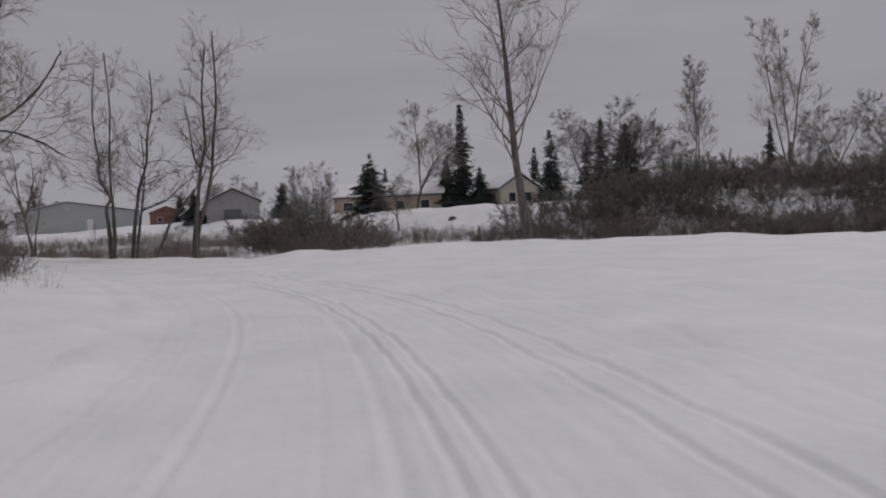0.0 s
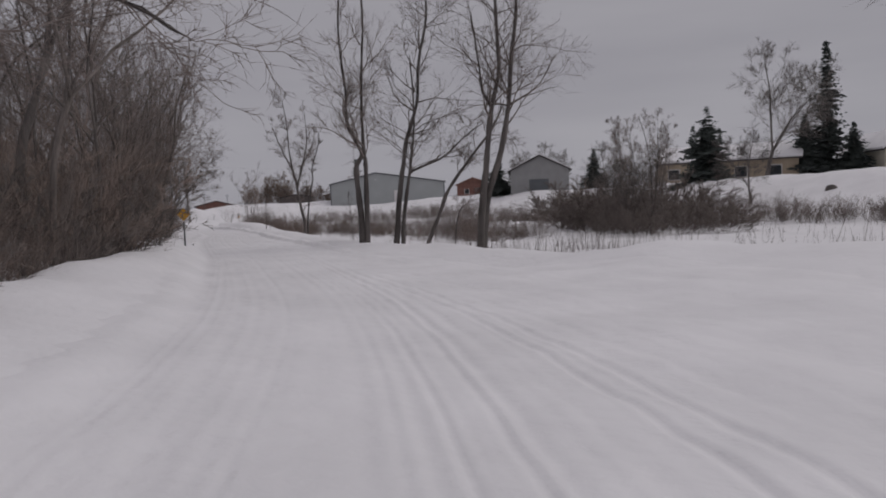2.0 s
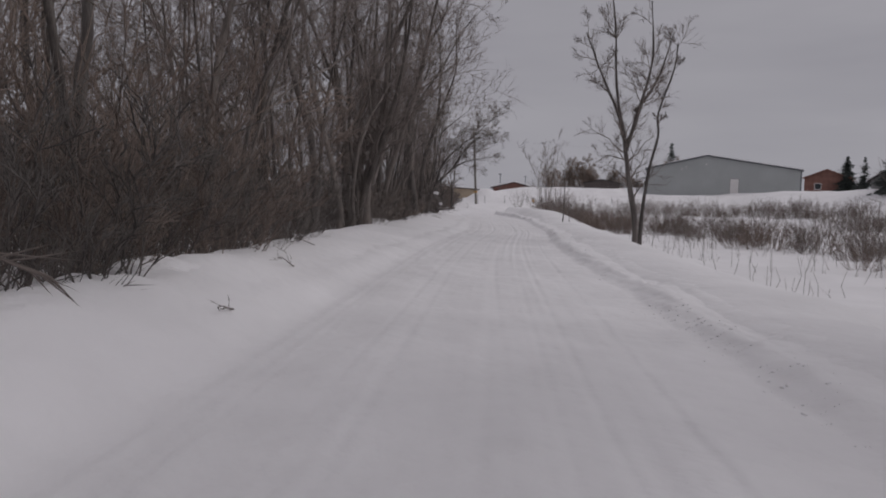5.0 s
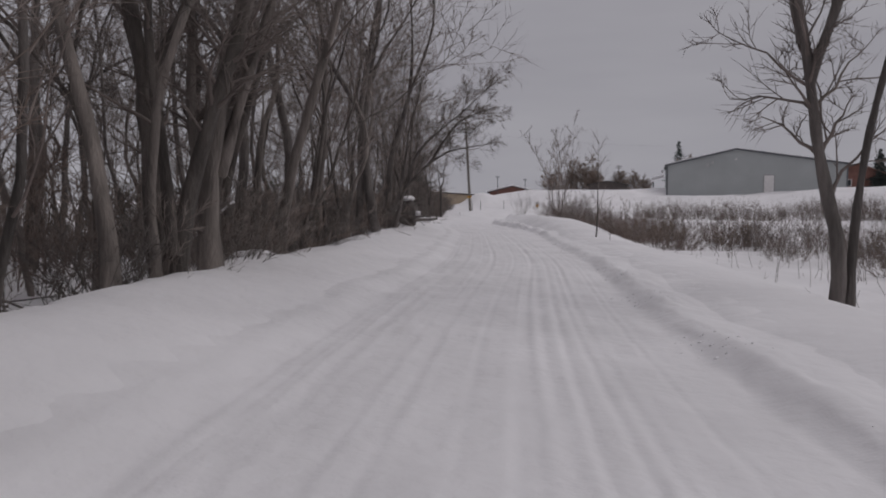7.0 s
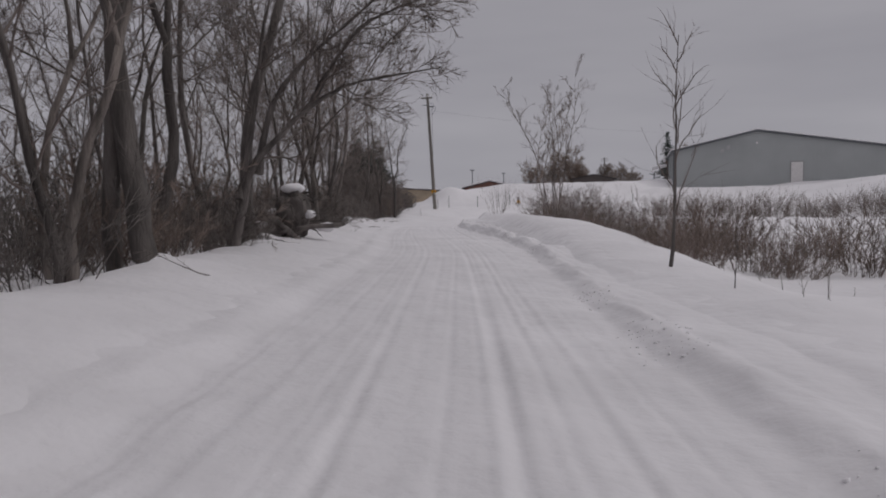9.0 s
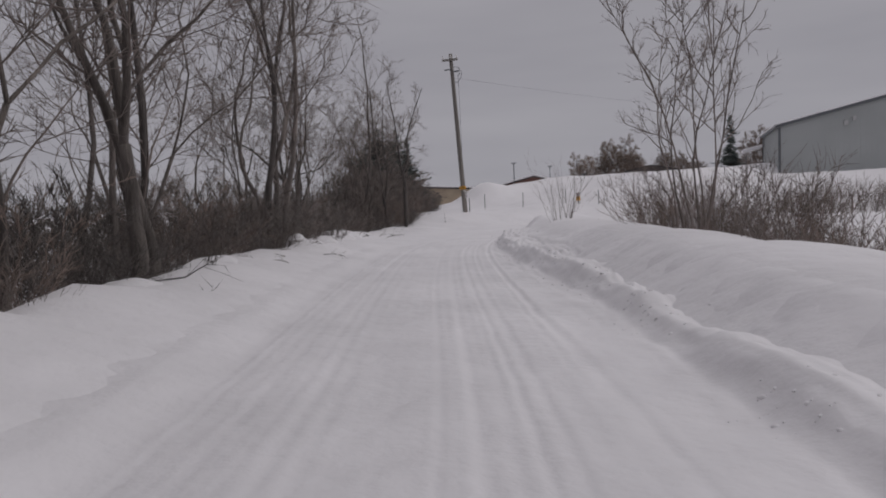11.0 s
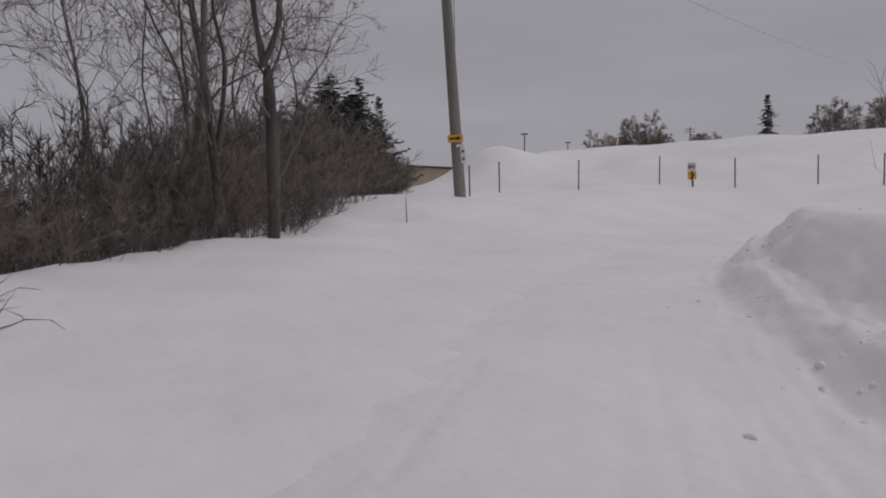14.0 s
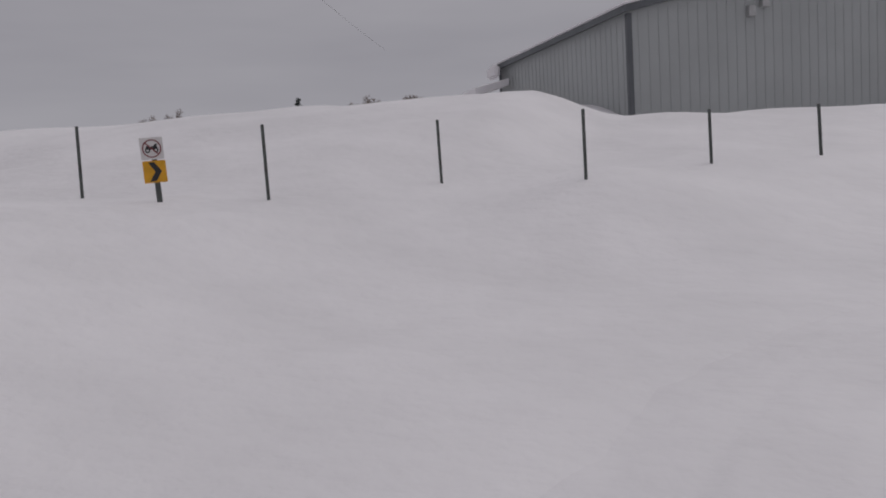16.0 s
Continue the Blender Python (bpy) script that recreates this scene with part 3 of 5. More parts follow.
# crumbled lumps on the foot of the right bank
ln_s = (ss - START)[:, None]
late_s = step(80, 92, ln_s)
foot_n = np.interp(ss - START, FOOT_S, FOOT_N)[:, None]
lump = np.exp(-0.5 * ((nn - foot_n - 0.24 - 0.12 * late_s) / (0.17 + 0.15 * late_s)) ** 2) * step(37, 43, ln_s) * (1 - 0.7 * step(108, 116, ln_s))
clod_map = np.maximum(ripple(TX, TY, 0.62), 0) ** 0.7
grooves += lump * (0.35 + 0.65 * late_s) * (0.05 * clod_map * (0.3 + np.maximum(ripple(TX + 3, TY, 2.3), 0)) + 0.034 * np.abs(ripple(TX, TY, 0.30)) + 0.022 * ripple(TX, TY, 0.15))
# a broken step half way up the drift
shelf = np.exp(-0.5 * ((nn - foot_n - 0.85 - 0.12 * ripple(TX, TY, 4.0)) / 0.16) ** 2) * step(86, 94, ln_s) * (1 - step(104, 109, ln_s))
grooves += 0.045 * shelf
out_n = np.where(nn > 0, WIDE(ss - START)[:, None], LEFT(ss - START)[:, None]) - np.abs(nn)
edge = step(0.0, 1.0, out_n)
TZ = TZ + (grooves + (0.012 * ripple(TX, TY, 0.9) + 0.005 * ripple(TX, TY, 0.33)) * (1 - 0.8 * step(98, 104, ln_s))) * step(0.0, 0.5, out_n) + 0.012 * edge - 0.03 * (1 - edge) - 0.12 * step(0.0, 0.5, -out_n)
tr, tc = TX.shape
tv = np.stack([TX, TY, TZ], -1).reshape(-1, 3)
ti = (np.arange(tr - 1)[:, None] * tc + np.arange(tc - 1)[None]).ravel()
tf = np.stack([ti, ti + 1, ti + tc + 1, ti + tc], -1)
lay("trail", mesh_data("trail", tv.tolist(), tf.tolist(), SNOW), pose(0, 0, 0), "packed groomed snow trail with shallow runner grooves", "trail", kind="structure")

# ---- buildings on the far bank ----


def gable_building(name, corner, turn, width, depth, wall_h, peak_h, peak_at, base_z, wall_mat, roof_mat, label, category="house", over=0.3, snow=0.16, bare=False):
    """A gabled house seen from its gable: corner is its front left foot; the ridge runs back at peak_at of the width."""
    ob = thing(name, pose(corner[0], corner[1], base_z, 0, 0, turn), label, category)
    t = 0.18
    pk = width * peak_at
    face = [(0, -1.2), (width, -1.2), (width, wall_h), (pk, peak_h), (0, wall_h)]
    part("front_wall", prism_me("front_wall", face, t, wall_mat), ob)
    part("back_wall", prism_me("back_wall", face, t, wall_mat), ob, m=pose(0, depth - t, 0))
    for cx in (t / 2, width - t / 2):
        part("side_wall", box_me("side_wall", (t, depth - 2 * t, wall_h + 1.2), wall_mat, centre=(cx, depth / 2, wall_h / 2 - 0.6)), ob)
    sl, sr = (peak_h - wall_h) / pk, (peak_h - wall_h) / (width - pk)
    layers = [("roof", -0.04, 0.17, roof_mat, over)]
    if not bare:
        layers.append(("roof_snow", 0.135, snow, SNOW, over + 0.05))
    for nm, lift, th, mat, o in layers:
        line = [(-o, wall_h - o * sl + lift), (pk, peak_h + lift), (width + o, wall_h - o * sr + lift)]
        me = prism_me(nm, line + [(x, z + th) for x, z in line[::-1]], depth + 2 * o, mat, 0.04 if nm == "roof_snow" else 0.0)
        part(nm, me, ob, "white snow lying on the roof" if nm == "roof_snow" else "", m=pose(0, -o, 0))
    return ob


def window(ob, x, z, w, h, m=None):
    """A framed window in a front wall."""
    win = part("window", box_me("window", (w + 0.14, 0.06, h + 0.14), WHITE, 0.01), ob, m=(m or pose(0, 0, 0)) @ pose(x, -0.025, z))
    part("pane", box_me("pane", (w, 0.02, h), GLASS, 0.0), win, "dark glass pane", m=pose(0, -0.034, 0))


TURN = 37.2
hall = gable_building("metal_hall", (-76.98, 104.65), TURN, 16.07, 9.2, 2.56, 4.03, 0.394, 2.61, METAL_WALL, METAL_TRIM, "long grey metal hall with a low snow-covered gable roof", "building", 0.2, 0.07)
# ribs of the siding, corner trims, door, vents and lamp
rib = box_me("rib", (0.025, 0.005, 3.3), METAL_WALL, 0.008, (0, -0.004, 0.45))
for k in range(1, 53):
    x = 16.07 * k / 53
    top = 2.5 + 1.47 * (x / 6.33 if x < 6.33 else (16.07 - x) / 9.74)
    r = part("siding_rib", rib, hall, m=pose(x, 0, 0) @ Matrix.Diagonal((1, 1, (top + 0.9) / 3.3, 1)) @ Matrix.Translation((0, 0, 0.3)))
side_rib = box_me("side_rib", (0.005, 0.025, 3.3), METAL_WALL, 0.008, (-0.004, 0, 0.75))
for k in range(1, 31):
    part("siding_rib", side_rib, hall, m=pose(0, 9.2 * k / 31, 0))
for x, y in ((0.03, 0.03), (16.04, 0.03), (0.03, 9.17)):
    part("corner_trim", box_me("corner_trim", (0.14, 0.14, 3.45), METAL_TRIM, 0.01, (x, y, 0.75)), hall, "dark grey corner trim")
door = part("door", box_me("door", (0.86, 0.06, 1.9), WHITE, 0.01, (9.32, -0.03, 0.6)), hall, "pale plain steel door")
part("door_frame", box_me("door_frame", (1.0, 0.04, 2.0), GREY_SIDING, 0.0, (9.32, -0.012, 0.62)), door)
for x, z in ((3.75, 2.55), (4.2, 2.8)):
    vent = part("vent_hood", prism_me("vent_hood", [(-0.12, -0.14), (0.12, -0.14), (0.1, 0.14), (-0.1, 0.14)], -0.16, ALU, 0.01), hall, "small pale vent hood", m=pose(x, -0.01, z))
lamp = part("lamp", box_me("lamp", (0.16, 0.2, 0.14), WHITE, 0.03, (6.33, -0.1, 3.12)), hall, "white floodlight under the gable")
part("eave_snow", box_me("eave_snow", (0.2, 1.0, 0.5), SNOW, 0.09, (-0.38, 8.9, 2.36)), hall, "curl of snow hanging over the eave")
# lean-to roof at the far corner
part("lean_to_roof", prism_me("lean_to_roof", [(-1.3, 1.4), (0.0, 1.75), (0.0, 2.0), (-1.3, 1.68)], 1.6, SNOW, 0.03), hall, "snow-covered lean-to roof", m=pose(-0.2, 7.8, 0))
part("lean_to_post", box_me("lean_to_post", (0.12, 0.12, 2.0), METAL_TRIM, 0.01, (-1.3, 8.0, 0.2)), hall)

barn = gable_building("grey_barn", (-46.7, 99.8), 25, 6.6, 9.0, 3.4, 5.0, 0.5, 1.9, GREY_SIDING, ROOF_DARK, "weathered grey barn with a thin snow cover on its roof", "barn", 0.3, 0.06)
part("barn_door", box_me("barn_door", (2.2, 0.05, 2.3), METAL_TRIM, 0.01, (3.2, -0.03, 1.2)), barn)
brown = gable_building("brown_house", (-85.5, 155.5), 20, 6.5, 7.0, 2.6, 3.9, 0.5, 3.6, RED_BRICK, RED_BRICK, "low red-brown house with a bare roof", "house", 0.3, 0.08, True)
window(brown, 2.0, 1.2, 0.9, 0.9), window(brown, 5.6, 1.2, 0.9, 0.9)
hut = gable_building("small_house", (-52.9, 105.1), 15, 3.0, 4.0, 1.2, 2.2, 0.5, 2.6, GREY_SIDING, ROOF_DARK, "small grey house with snow on its roof", "house", 0.3, 0.12)
window(hut, 1.5, 0.7, 0.6, 0.6)
# long tan house: ridge across the view
long_house = thing("long_house", pose(-30.4, 102.0, 2.4, 0, 0, 4), "long tan house with a snow-covered roof", "house")
part("front_wall", box_me("front_wall", (13.5, 0.2, 3.4), TAN, 0, (6.75, 0, 1.0)), long_house)
part("back_wall", box_me("back_wall", (13.5, 0.2, 3.4), TAN, 0, (6.75, 7, 1.0)), long_house)
for x in (0.1, 13.4):
    part("gable_wall", prism_me("gable_wall", [(0.1, -0.7), (6.9, -0.7), (6.9, 2.7), (3.5, 4.2), (0.1, 2.7)], 0.2, TAN), long_house, m=pose(x - 0.1, 0, 0, 0, 0, 90) if x < 1 else pose(x + 0.1, 0, 0, 0, 0, 90))
for nm, lift, th, mat in (("roof", 0.02, 0.12, ROOF_DARK), ("roof_snow", 0.145, 0.2, SNOW)):
    line = [(-0.4, 2.55 + lift), (3.5, 4.25 + lift), (7.4, 2.55 + lift)]
    part(nm, prism_me(nm, line + [(x, z + th) for x, z in line[::-1]], -14.3, mat, 0.04 if nm == "roof_snow" else 0), long_house, m=pose(-0.4, 0, 0, 0, 0, 90))
for x in (1.6, 4.2, 8.2, 11.4):
    window(long_house, x, 1.5, 1.1, 1.0, pose(0, -0.1, 0))
cream = gable_building("cream_house", (-9.6, 103.8), 30, 5.4, 8.0, 2.9, 4.6, 0.5, 2.6, CREAM, ROOF_DARK, "cream house with a snow-covered gable roof", "house", 0.35, 0.22)
window(cream, 1.6, 1.7, 0.9, 1.1), window(cream, 3.9, 1.7, 0.9, 1.1)
farm = gable_building("farmhouse", (27.2, 125.0), -12, 4.6, 8.0, 3.2, 5.6, 0.5, 3.6, CREAM, ROOF_DARK, "cream farmhouse with dark roof and patches of snow", "house", 0.3, 0.1, True)
window(farm, 1.3, 3.0, 0.7, 1.3), window(farm, 3.3, 3.0, 0.7, 1.3)
wing = gable_building("farmhouse_wing", (19.5, 125.8), -12, 7.4, 5.0, 2.6, 4.6, 0.5, 3.4, CREAM, ROOF_DARK, "low cream wing of a farmhouse under a snowy dark roof", "house", 0.3, 0.1)
shed = gable_building("porch_shed", (32.7, 124.1), -12, 5.0, 4.0, 2.0, 3.2, 0.5, 3.4, CREAM, ROOF_DARK, "small shed with snow on its roof", "shed", 0.3, 0.16)
red = gable_building("red_house", (-134.5, 131.5), 45, 8.0, 7.0, 1.7, 2.7, 0.5, 2.0, RED_BRICK, ROOF_DARK, "low dark red house with snow on its roof", "house", 0.5, 0.22)
flat = gable_building("tan_long_building", (-134.0, 106.0), 47, 17.0, 7.0, 2.0, 2.5, 0.5, 0.85, TAN, ROOF_DARK, "long low tan building with snow along its roof", "building", 0.3, 0.14)
dark_block = gable_building("dark_house", (-128.0, 150.0), 35, 7.0, 6.0, 1.8, 2.5, 0.5, 3.4, DARK_SIDING, ROOF_DARK, "dark low house behind bare trees", "house", 0.3, 0.1, True)

# ---- wooden utility pole, posts and signs ----


def utility_pole():
    z0 = ground_z(-79.97, 82.21)
    ob = thing("utility_pole", pose(-79.97, 82.21, z0, 0, -3.4, 50), "weathered wooden utility pole beside the snow trail", "utility pole")
    t = Tubes()
    t.add([Vector((0, 0, -0.4 + 8.0 * j / 10)) for j in range(11)], [0.122 - 0.036 * j / 10 for j in range(11)], 18)
    part("pole", t.me("pole", POLE_WOOD), ob)
    arm = part("crossarm", box_me("crossarm", (0.75, 0.08, 0.09), POLE_WOOD, 0.01, (-0.05, -0.13, 7.3)), ob)
    for x in (-0.38, 0.0, 0.28):
        t = Tubes()
        t.add([Vector((x, -0.13, 7.35)), Vector((x, -0.13, 7.41)), Vector((x, -0.13, 7.44)), Vector((x, -0.13, 7.5))], [0.015, 0.045, 0.03, 0.04], 8)
        part("insulator", t.me("insulator", WHITE), arm, "pale porcelain insulator")
    t = Tubes()
    t.add([Vector((0.1, -0.1, 6.95)), Vector((0.34, -0.12, 6.9)), Vector((0.46, -0.12, 6.65)), Vector((0.40, -0.12, 6.4)), Vector((0.2, -0.12, 6.2)), Vector((0.1, -0.12, 6.25))], [0.012] * 6, 6)
    t.add([Vector((0.12, -0.1, 6.7)), Vector((0.3, -0.12, 6.72)), Vector((0.36, -0.12, 6.6)), Vector((0.24, -0.12, 6.5))], [0.012] * 4, 6)
    part("cable_loop", t.me("cable_loop", BLACK), ob, "black slack cable loop")
    part("bracket", box_me("bracket", (0.3, 0.05, 0.05), METAL_TRIM, 0.005, (-0.2, -0.1, 6.85)), ob)
    part("bracket", box_me("bracket", (0.34, 0.05, 0.05), METAL_TRIM, 0.005, (0.2, -0.1, 6.75)), ob)
    sign = part("arrow_sign", box_me("arrow_sign", (0.31, 0.012, 0.15), YELLOW, 0.004, (-0.01, -0.175, 1.170)), ob, "yellow sign with a black arrow")
    part("arrow", prism_me("arrow", [(-0.13, 1.150), (0.03, 1.150), (0.03, 1.125), (0.11, 1.170), (0.03, 1.215), (0.03, 1.190), (-0.13, 1.190)], 0.003, BLACK), sign, m=pose(0, -0.186, 0))
    part("notice", box_me("notice", (0.09, 0.006, 0.32), WHITE, 0.002, (0.12, -0.135, 0.830)), ob, "narrow white notice strip")
    part("tag", box_me("tag", (0.14, 0.006, 0.05), WHITE, 0.002, (0.07, -0.16, 1.020)), ob, "small white number tag")
    for z in (0.9, 0.75):
        part("print_bar", box_me("print_bar", (0.05, 0.003, 0.05), BLACK, 0.0, (0.12, -0.14, z)), ob)
    return ob


utility_pole()
guy = Tubes()
guy.add([Vector((-81.2, 83.0, 7.6)), Vector((-81.9, 83.6, 4.0)), Vector((-82.6, 84.2, 0.4))], [0.008] * 3, 5)
wire = Tubes()
wire.add([Vector((-81.15, 82.75, 7.35)).lerp(Vector((-93.81, 127.15, 9.26)), k / 8) - Vector((0, 0, 1.1 * (k / 8) * (1 - k / 8))) for k in range(9)], [0.005] * 9, 4)
lay("overhead_cable", wire.me("overhead_cable", BLACK), pose(0, 0, 0), "thin dark cable running from the utility pole", "cable")
lay("guy_wire", guy.me("guy_wire", BLACK), pose(0, 0, 0), "thin dark guy wire anchored beside the utility pole", "wire")


rng = random.Random(3)
for (x, y, h), z in zip(POSTS, POST_Z):
    h *= 0.79
    ob = thing("fence_post", pose(x, y, z, rng.uniform(-1.2, 1.2), rng.uniform(-2.2, 0.4), rng.uniform(20, 50)), "thin dark steel post standing in snow", "post", "posts along the curve")
    web = box_me("stake", (0.034, 0.010, h + 0.6), POST_STEEL, 0.003, (0, 0, h / 2 - 0.3))
    part("stake", web, ob)
    part("flange", box_me("flange", (0.010, 0.03, h + 0.6), POST_STEEL, 0.003, (0, 0.020, h / 2 - 0.3)), ob)


def diamond(r):
    return [(-r, 0), (0, -r), (r, 0), (0, r)]


def ring_me(name, outer, inner, depth, mat):
    bm = bmesh.new()
    n = len(outer)
    rows = [[bm.verts.new((x, y, z)) for x, z in line] for y in (0, depth) for line in (outer, inner)]
    for k in range(n):
        j = (k + 1) % n
        bm.faces.new((rows[0][k], rows[0][j], rows[1][j], rows[1][k]))
        bm.faces.new((rows[2][k], rows[3][k], rows[3][j], rows[2][j]))
        bm.faces.new((rows[0][k], rows[2][k], rows[2][j], rows[0][j]))
        bm.faces.new((rows[1][k], rows[1][j], rows[3][j], rows[3][k]))
    bmesh.ops.recalc_face_normals(bm, faces=bm.faces[:])
    return from_bm(name, bm, mat)


def curve_sign():
    ob = thing("curve_sign", pose(-23.87, 33.24, 0.40, 0, 0, 48), "yellow diamond trail sign with a black bent arrow", "sign")
    part("post", box_me("post", (0.04, 0.04, 1.35), POST_STEEL, 0.006, (0, 0.03, 0.16)), ob)
    part("back_plate", prism_me("back_plate", diamond(0.160), 0.004, WHITE, 0.0), ob, "white diamond plate showing beneath", m=pose(0.008, 0.003, 0.665))
    plate = part("sign_plate", prism_me("sign_plate", diamond(0.160), 0.004, YELLOW, 0.001), ob, m=pose(0, -0.006, 0.693))
    part("border", ring_me("border", diamond(0.147), diamond(0.138), 0.002, BLACK), plate, "thin black border line", m=pose(0, -0.003, 0))
    pts = [(-0.045, -0.115), (-0.012, -0.115), (-0.008, -0.03), (0.008, 0.008), (0.038, 0.03), (0.052, 0.008), (0.088, 0.085), (0.002, 0.085), (0.018, 0.062), (-0.022, 0.03), (-0.043, -0.022)]
    pts = [(0.78 * a, 0.78 * b) for a, b in pts]
    part("arrow", prism_me("arrow", pts, 0.002, BLACK), plate, m=pose(-0.01, -0.003, 0.0))
    return ob


curve_sign()


def trail_sign():
    ob = thing("trail_marker", pose(-79.9, 89.92, 0.71, 0, -2.5, 34), "two square trail signs on a short dark post", "sign")
    part("post", box_me("post", (0.05, 0.045, 1.42), POST_STEEL, 0.006, (0.01, 0.03, 0.06)), ob)
    k = Matrix.Translation((0, 0, 0.545)) @ Matrix.Scale(0.72, 4) @ Matrix.Translation((0, 0, -0.545))
    up = part("upper_plate", box_me("upper_plate", (0.30, 0.006, 0.30), WHITE, 0.004, (0, 0, 0.73)), ob, "white plate with a barred vehicle symbol in a faded red ring", m=k)
    circ = [(math.cos(k * math.pi / 14), math.sin(k * math.pi / 14)) for k in range(28)]
    part("ring", ring_me("ring", [(0.125 * a, 0.125 * b) for a, b in circ], [(0.108 * a, 0.108 * b) for a, b in circ], 0.002, RED), up, m=pose(0, -0.0055, 0.73))
    part("slash", box_me("slash", (0.22, 0.002, 0.018), RED), up, m=pose(0, -0.0065, 0.73) @ pose(0, 0, 0, 0, 45, 0))
    part("vehicle_symbol", prism_me("vehicle_symbol", [(-0.085, 0.0), (-0.06, 0.035), (-0.02, 0.02), (0.02, 0.025), (0.05, 0.055), (0.08, 0.06), (0.065, 0.02), (0.085, 0.0), (0.03, -0.02), (-0.03, -0.02)], 0.0015, BLACK), up, m=pose(0, -0.0045, 0.735))
    for x in (-0.055, 0.055):
        part("wheel_symbol", ring_me("wheel_symbol", [(0.034 * a, 0.034 * b) for a, b in circ], [(0.016 * a, 0.016 * b) for a, b in circ], 0.0015, BLACK), up, m=pose(x, -0.0048, 0.705))
    low = part("lower_plate", box_me("lower_plate", (0.30, 0.006, 0.30), YELLOW, 0.004, (0.005, 0, 0.415)), ob, "yellow plate with a black chevron", m=k)
    part("chevron", prism_me("chevron", [(-0.08, 0.13), (0.0, 0.13), (0.085, 0.0), (0.0, -0.13), (-0.08, -0.13), (0.0, 0.0)], 0.002, BLACK), low, m=pose(0.01, -0.0055, 0.415))
    return ob


trail_sign()

for x, y, z, h in ((-111.96, 113.41, 2.6, 2.95), (-118.8, 125.2, 2.6, 3.05), (-101.0, 112.5, 2.2, 1.6)):
    ob = thing("lamp_post", pose(x, y, z, 0, 0, 40), "thin dark lamp post on the hill", "lamp post", "lamp posts behind the hill")
    part("pole", box_me("pole", (0.09, 0.09, h), METAL_TRIM, 0.01, (0, 0, h / 2 - 0.3)), ob)
    part("lamp_head", box_me("lamp_head", (0.55, 0.18, 0.1), METAL_TRIM, 0.02, (0, 0, h - 0.28)), ob)
ob = thing("far_utility_pole", pose(-137.97, 170.58, 5.6, 0, 0, 40), "distant wooden utility pole with two crossarms", "utility pole")
part("pole", box_me("pole", (0.16, 0.16, 5.0), POLE_WOOD, 0.02, (0, 0, 2)), ob)
for z in (4.2, 3.8):
    part("crossarm", box_me("crossarm", (1.4, 0.1, 0.1), POLE_WOOD, 0.01, (0, -0.1, z)), ob)

# ---- single trees and saplings by the trail ----


def stand(x, y):
    return ground_z(x, y) - 0.04


rng = random.Random(21)
T1 = stem_tree(17, [([(-0.03, -0.5), (-0.09, 0.7), (-0.14, 1.55), (-0.16, 2.2), (0.0, 2.6), (-0.15, 2.95), (-0.37, 3.55), (-0.41, 4.3), (-0.36, 4.9), (-0.55, 6.2), (-0.4, 8.0)], 0.105, 0.02), ([(0.10, -0.5), (0.06, 1.2), (0.11, 2.3), (0.09, 2.6), (0.05, 3.6), (0.06, 4.9), (0.2, 6.5), (0.1, 8.8)], 0.09, 0.02)], 17, 0.42, 2.2, density=6)
T2 = stem_tree(12, [([(-0.05, -0.5), (0.09, 1.45), (0.26, 2.75), (0.48, 3.65), (0.79, 4.7), (0.92, 6.0), (1.2, 7.4), (1.15, 9.0)], 0.11, 0.02), ([(0.17, -0.5), (0.22, 1.1), (0.48, 2.6), (0.66, 3.6), (0.72, 4.5), (0.6, 6.2)], 0.08, 0.015), ([(0.55, 2.55), (1.0, 2.75), (1.6, 3.0), (2.3, 3.6), (3.0, 4.1)], 0.055, 0.01)], 17, 0.36, 2.4, density=6)
T3 = stem_tree(15, [([(0.0, -0.5), (0.75, 1.2), (1.15, 2.1), (1.85, 3.05), (2.55, 4.0), (3.1, 4.9)], 0.085, 0.025)], 13, 0.5, 1.5)
T4 = stem_tree(18, [([(-0.03, -0.6), (0.10, 1.5), (0.27, 2.75), (0.43, 4.1), (0.59, 4.95), (0.75, 5.9), (0.7, 8.0), (0.9, 10.5)], 0.14, 0.03), ([(0.05, -0.6), (0.25, 1.6), (0.70, 3.3), (0.98, 4.7), (1.14, 5.9), (1.4, 8.0), (1.3, 11.0)], 0.15, 0.03), ([(0.47, 4.7), (0.24, 5.1), (0.12, 5.9), (-0.1, 7.5)], 0.06, 0.015)], 15, 0.42, 3.4, lift=0.03, density=6)
T5 = stem_tree(13, [([(0.05, -0.5), (-0.02, 0.6), (-0.20, 1.6), (-0.36, 2.6), (-0.62, 4.0), (-0.7, 5.6), (-0.9, 6.9)], 0.10, 0.012), ([(-0.33, 2.4), (-0.05, 3.6), (0.25, 4.8), (0.2, 6.2)], 0.06, 0.01), ([(-0.38, 2.8), (-0.6, 3.4), (-1.1, 4.4), (-1.4, 5.4)], 0.05, 0.01), ([(-0.12, 3.4), (0.4, 4.2), (0.8, 5.4)], 0.04, 0.01)], 24, 0.25, 1.35, density=7)
T6 = stem_tree(23, [([(0.0, -0.5), (0.08, 0.8), (0.22, 1.9), (0.42, 2.8), (0.4, 3.4), (0.75, 4.5), (0.8, 5.2)], 0.06, 0.012)], 8, 0.5, 0.7)
T7 = stem_tree(24, [([(0.0, -0.4), (0.12, 0.6), (0.2, 1.3), (0.35, 1.7)], 0.035, 0.01)], 12, 0.5, 1.0)
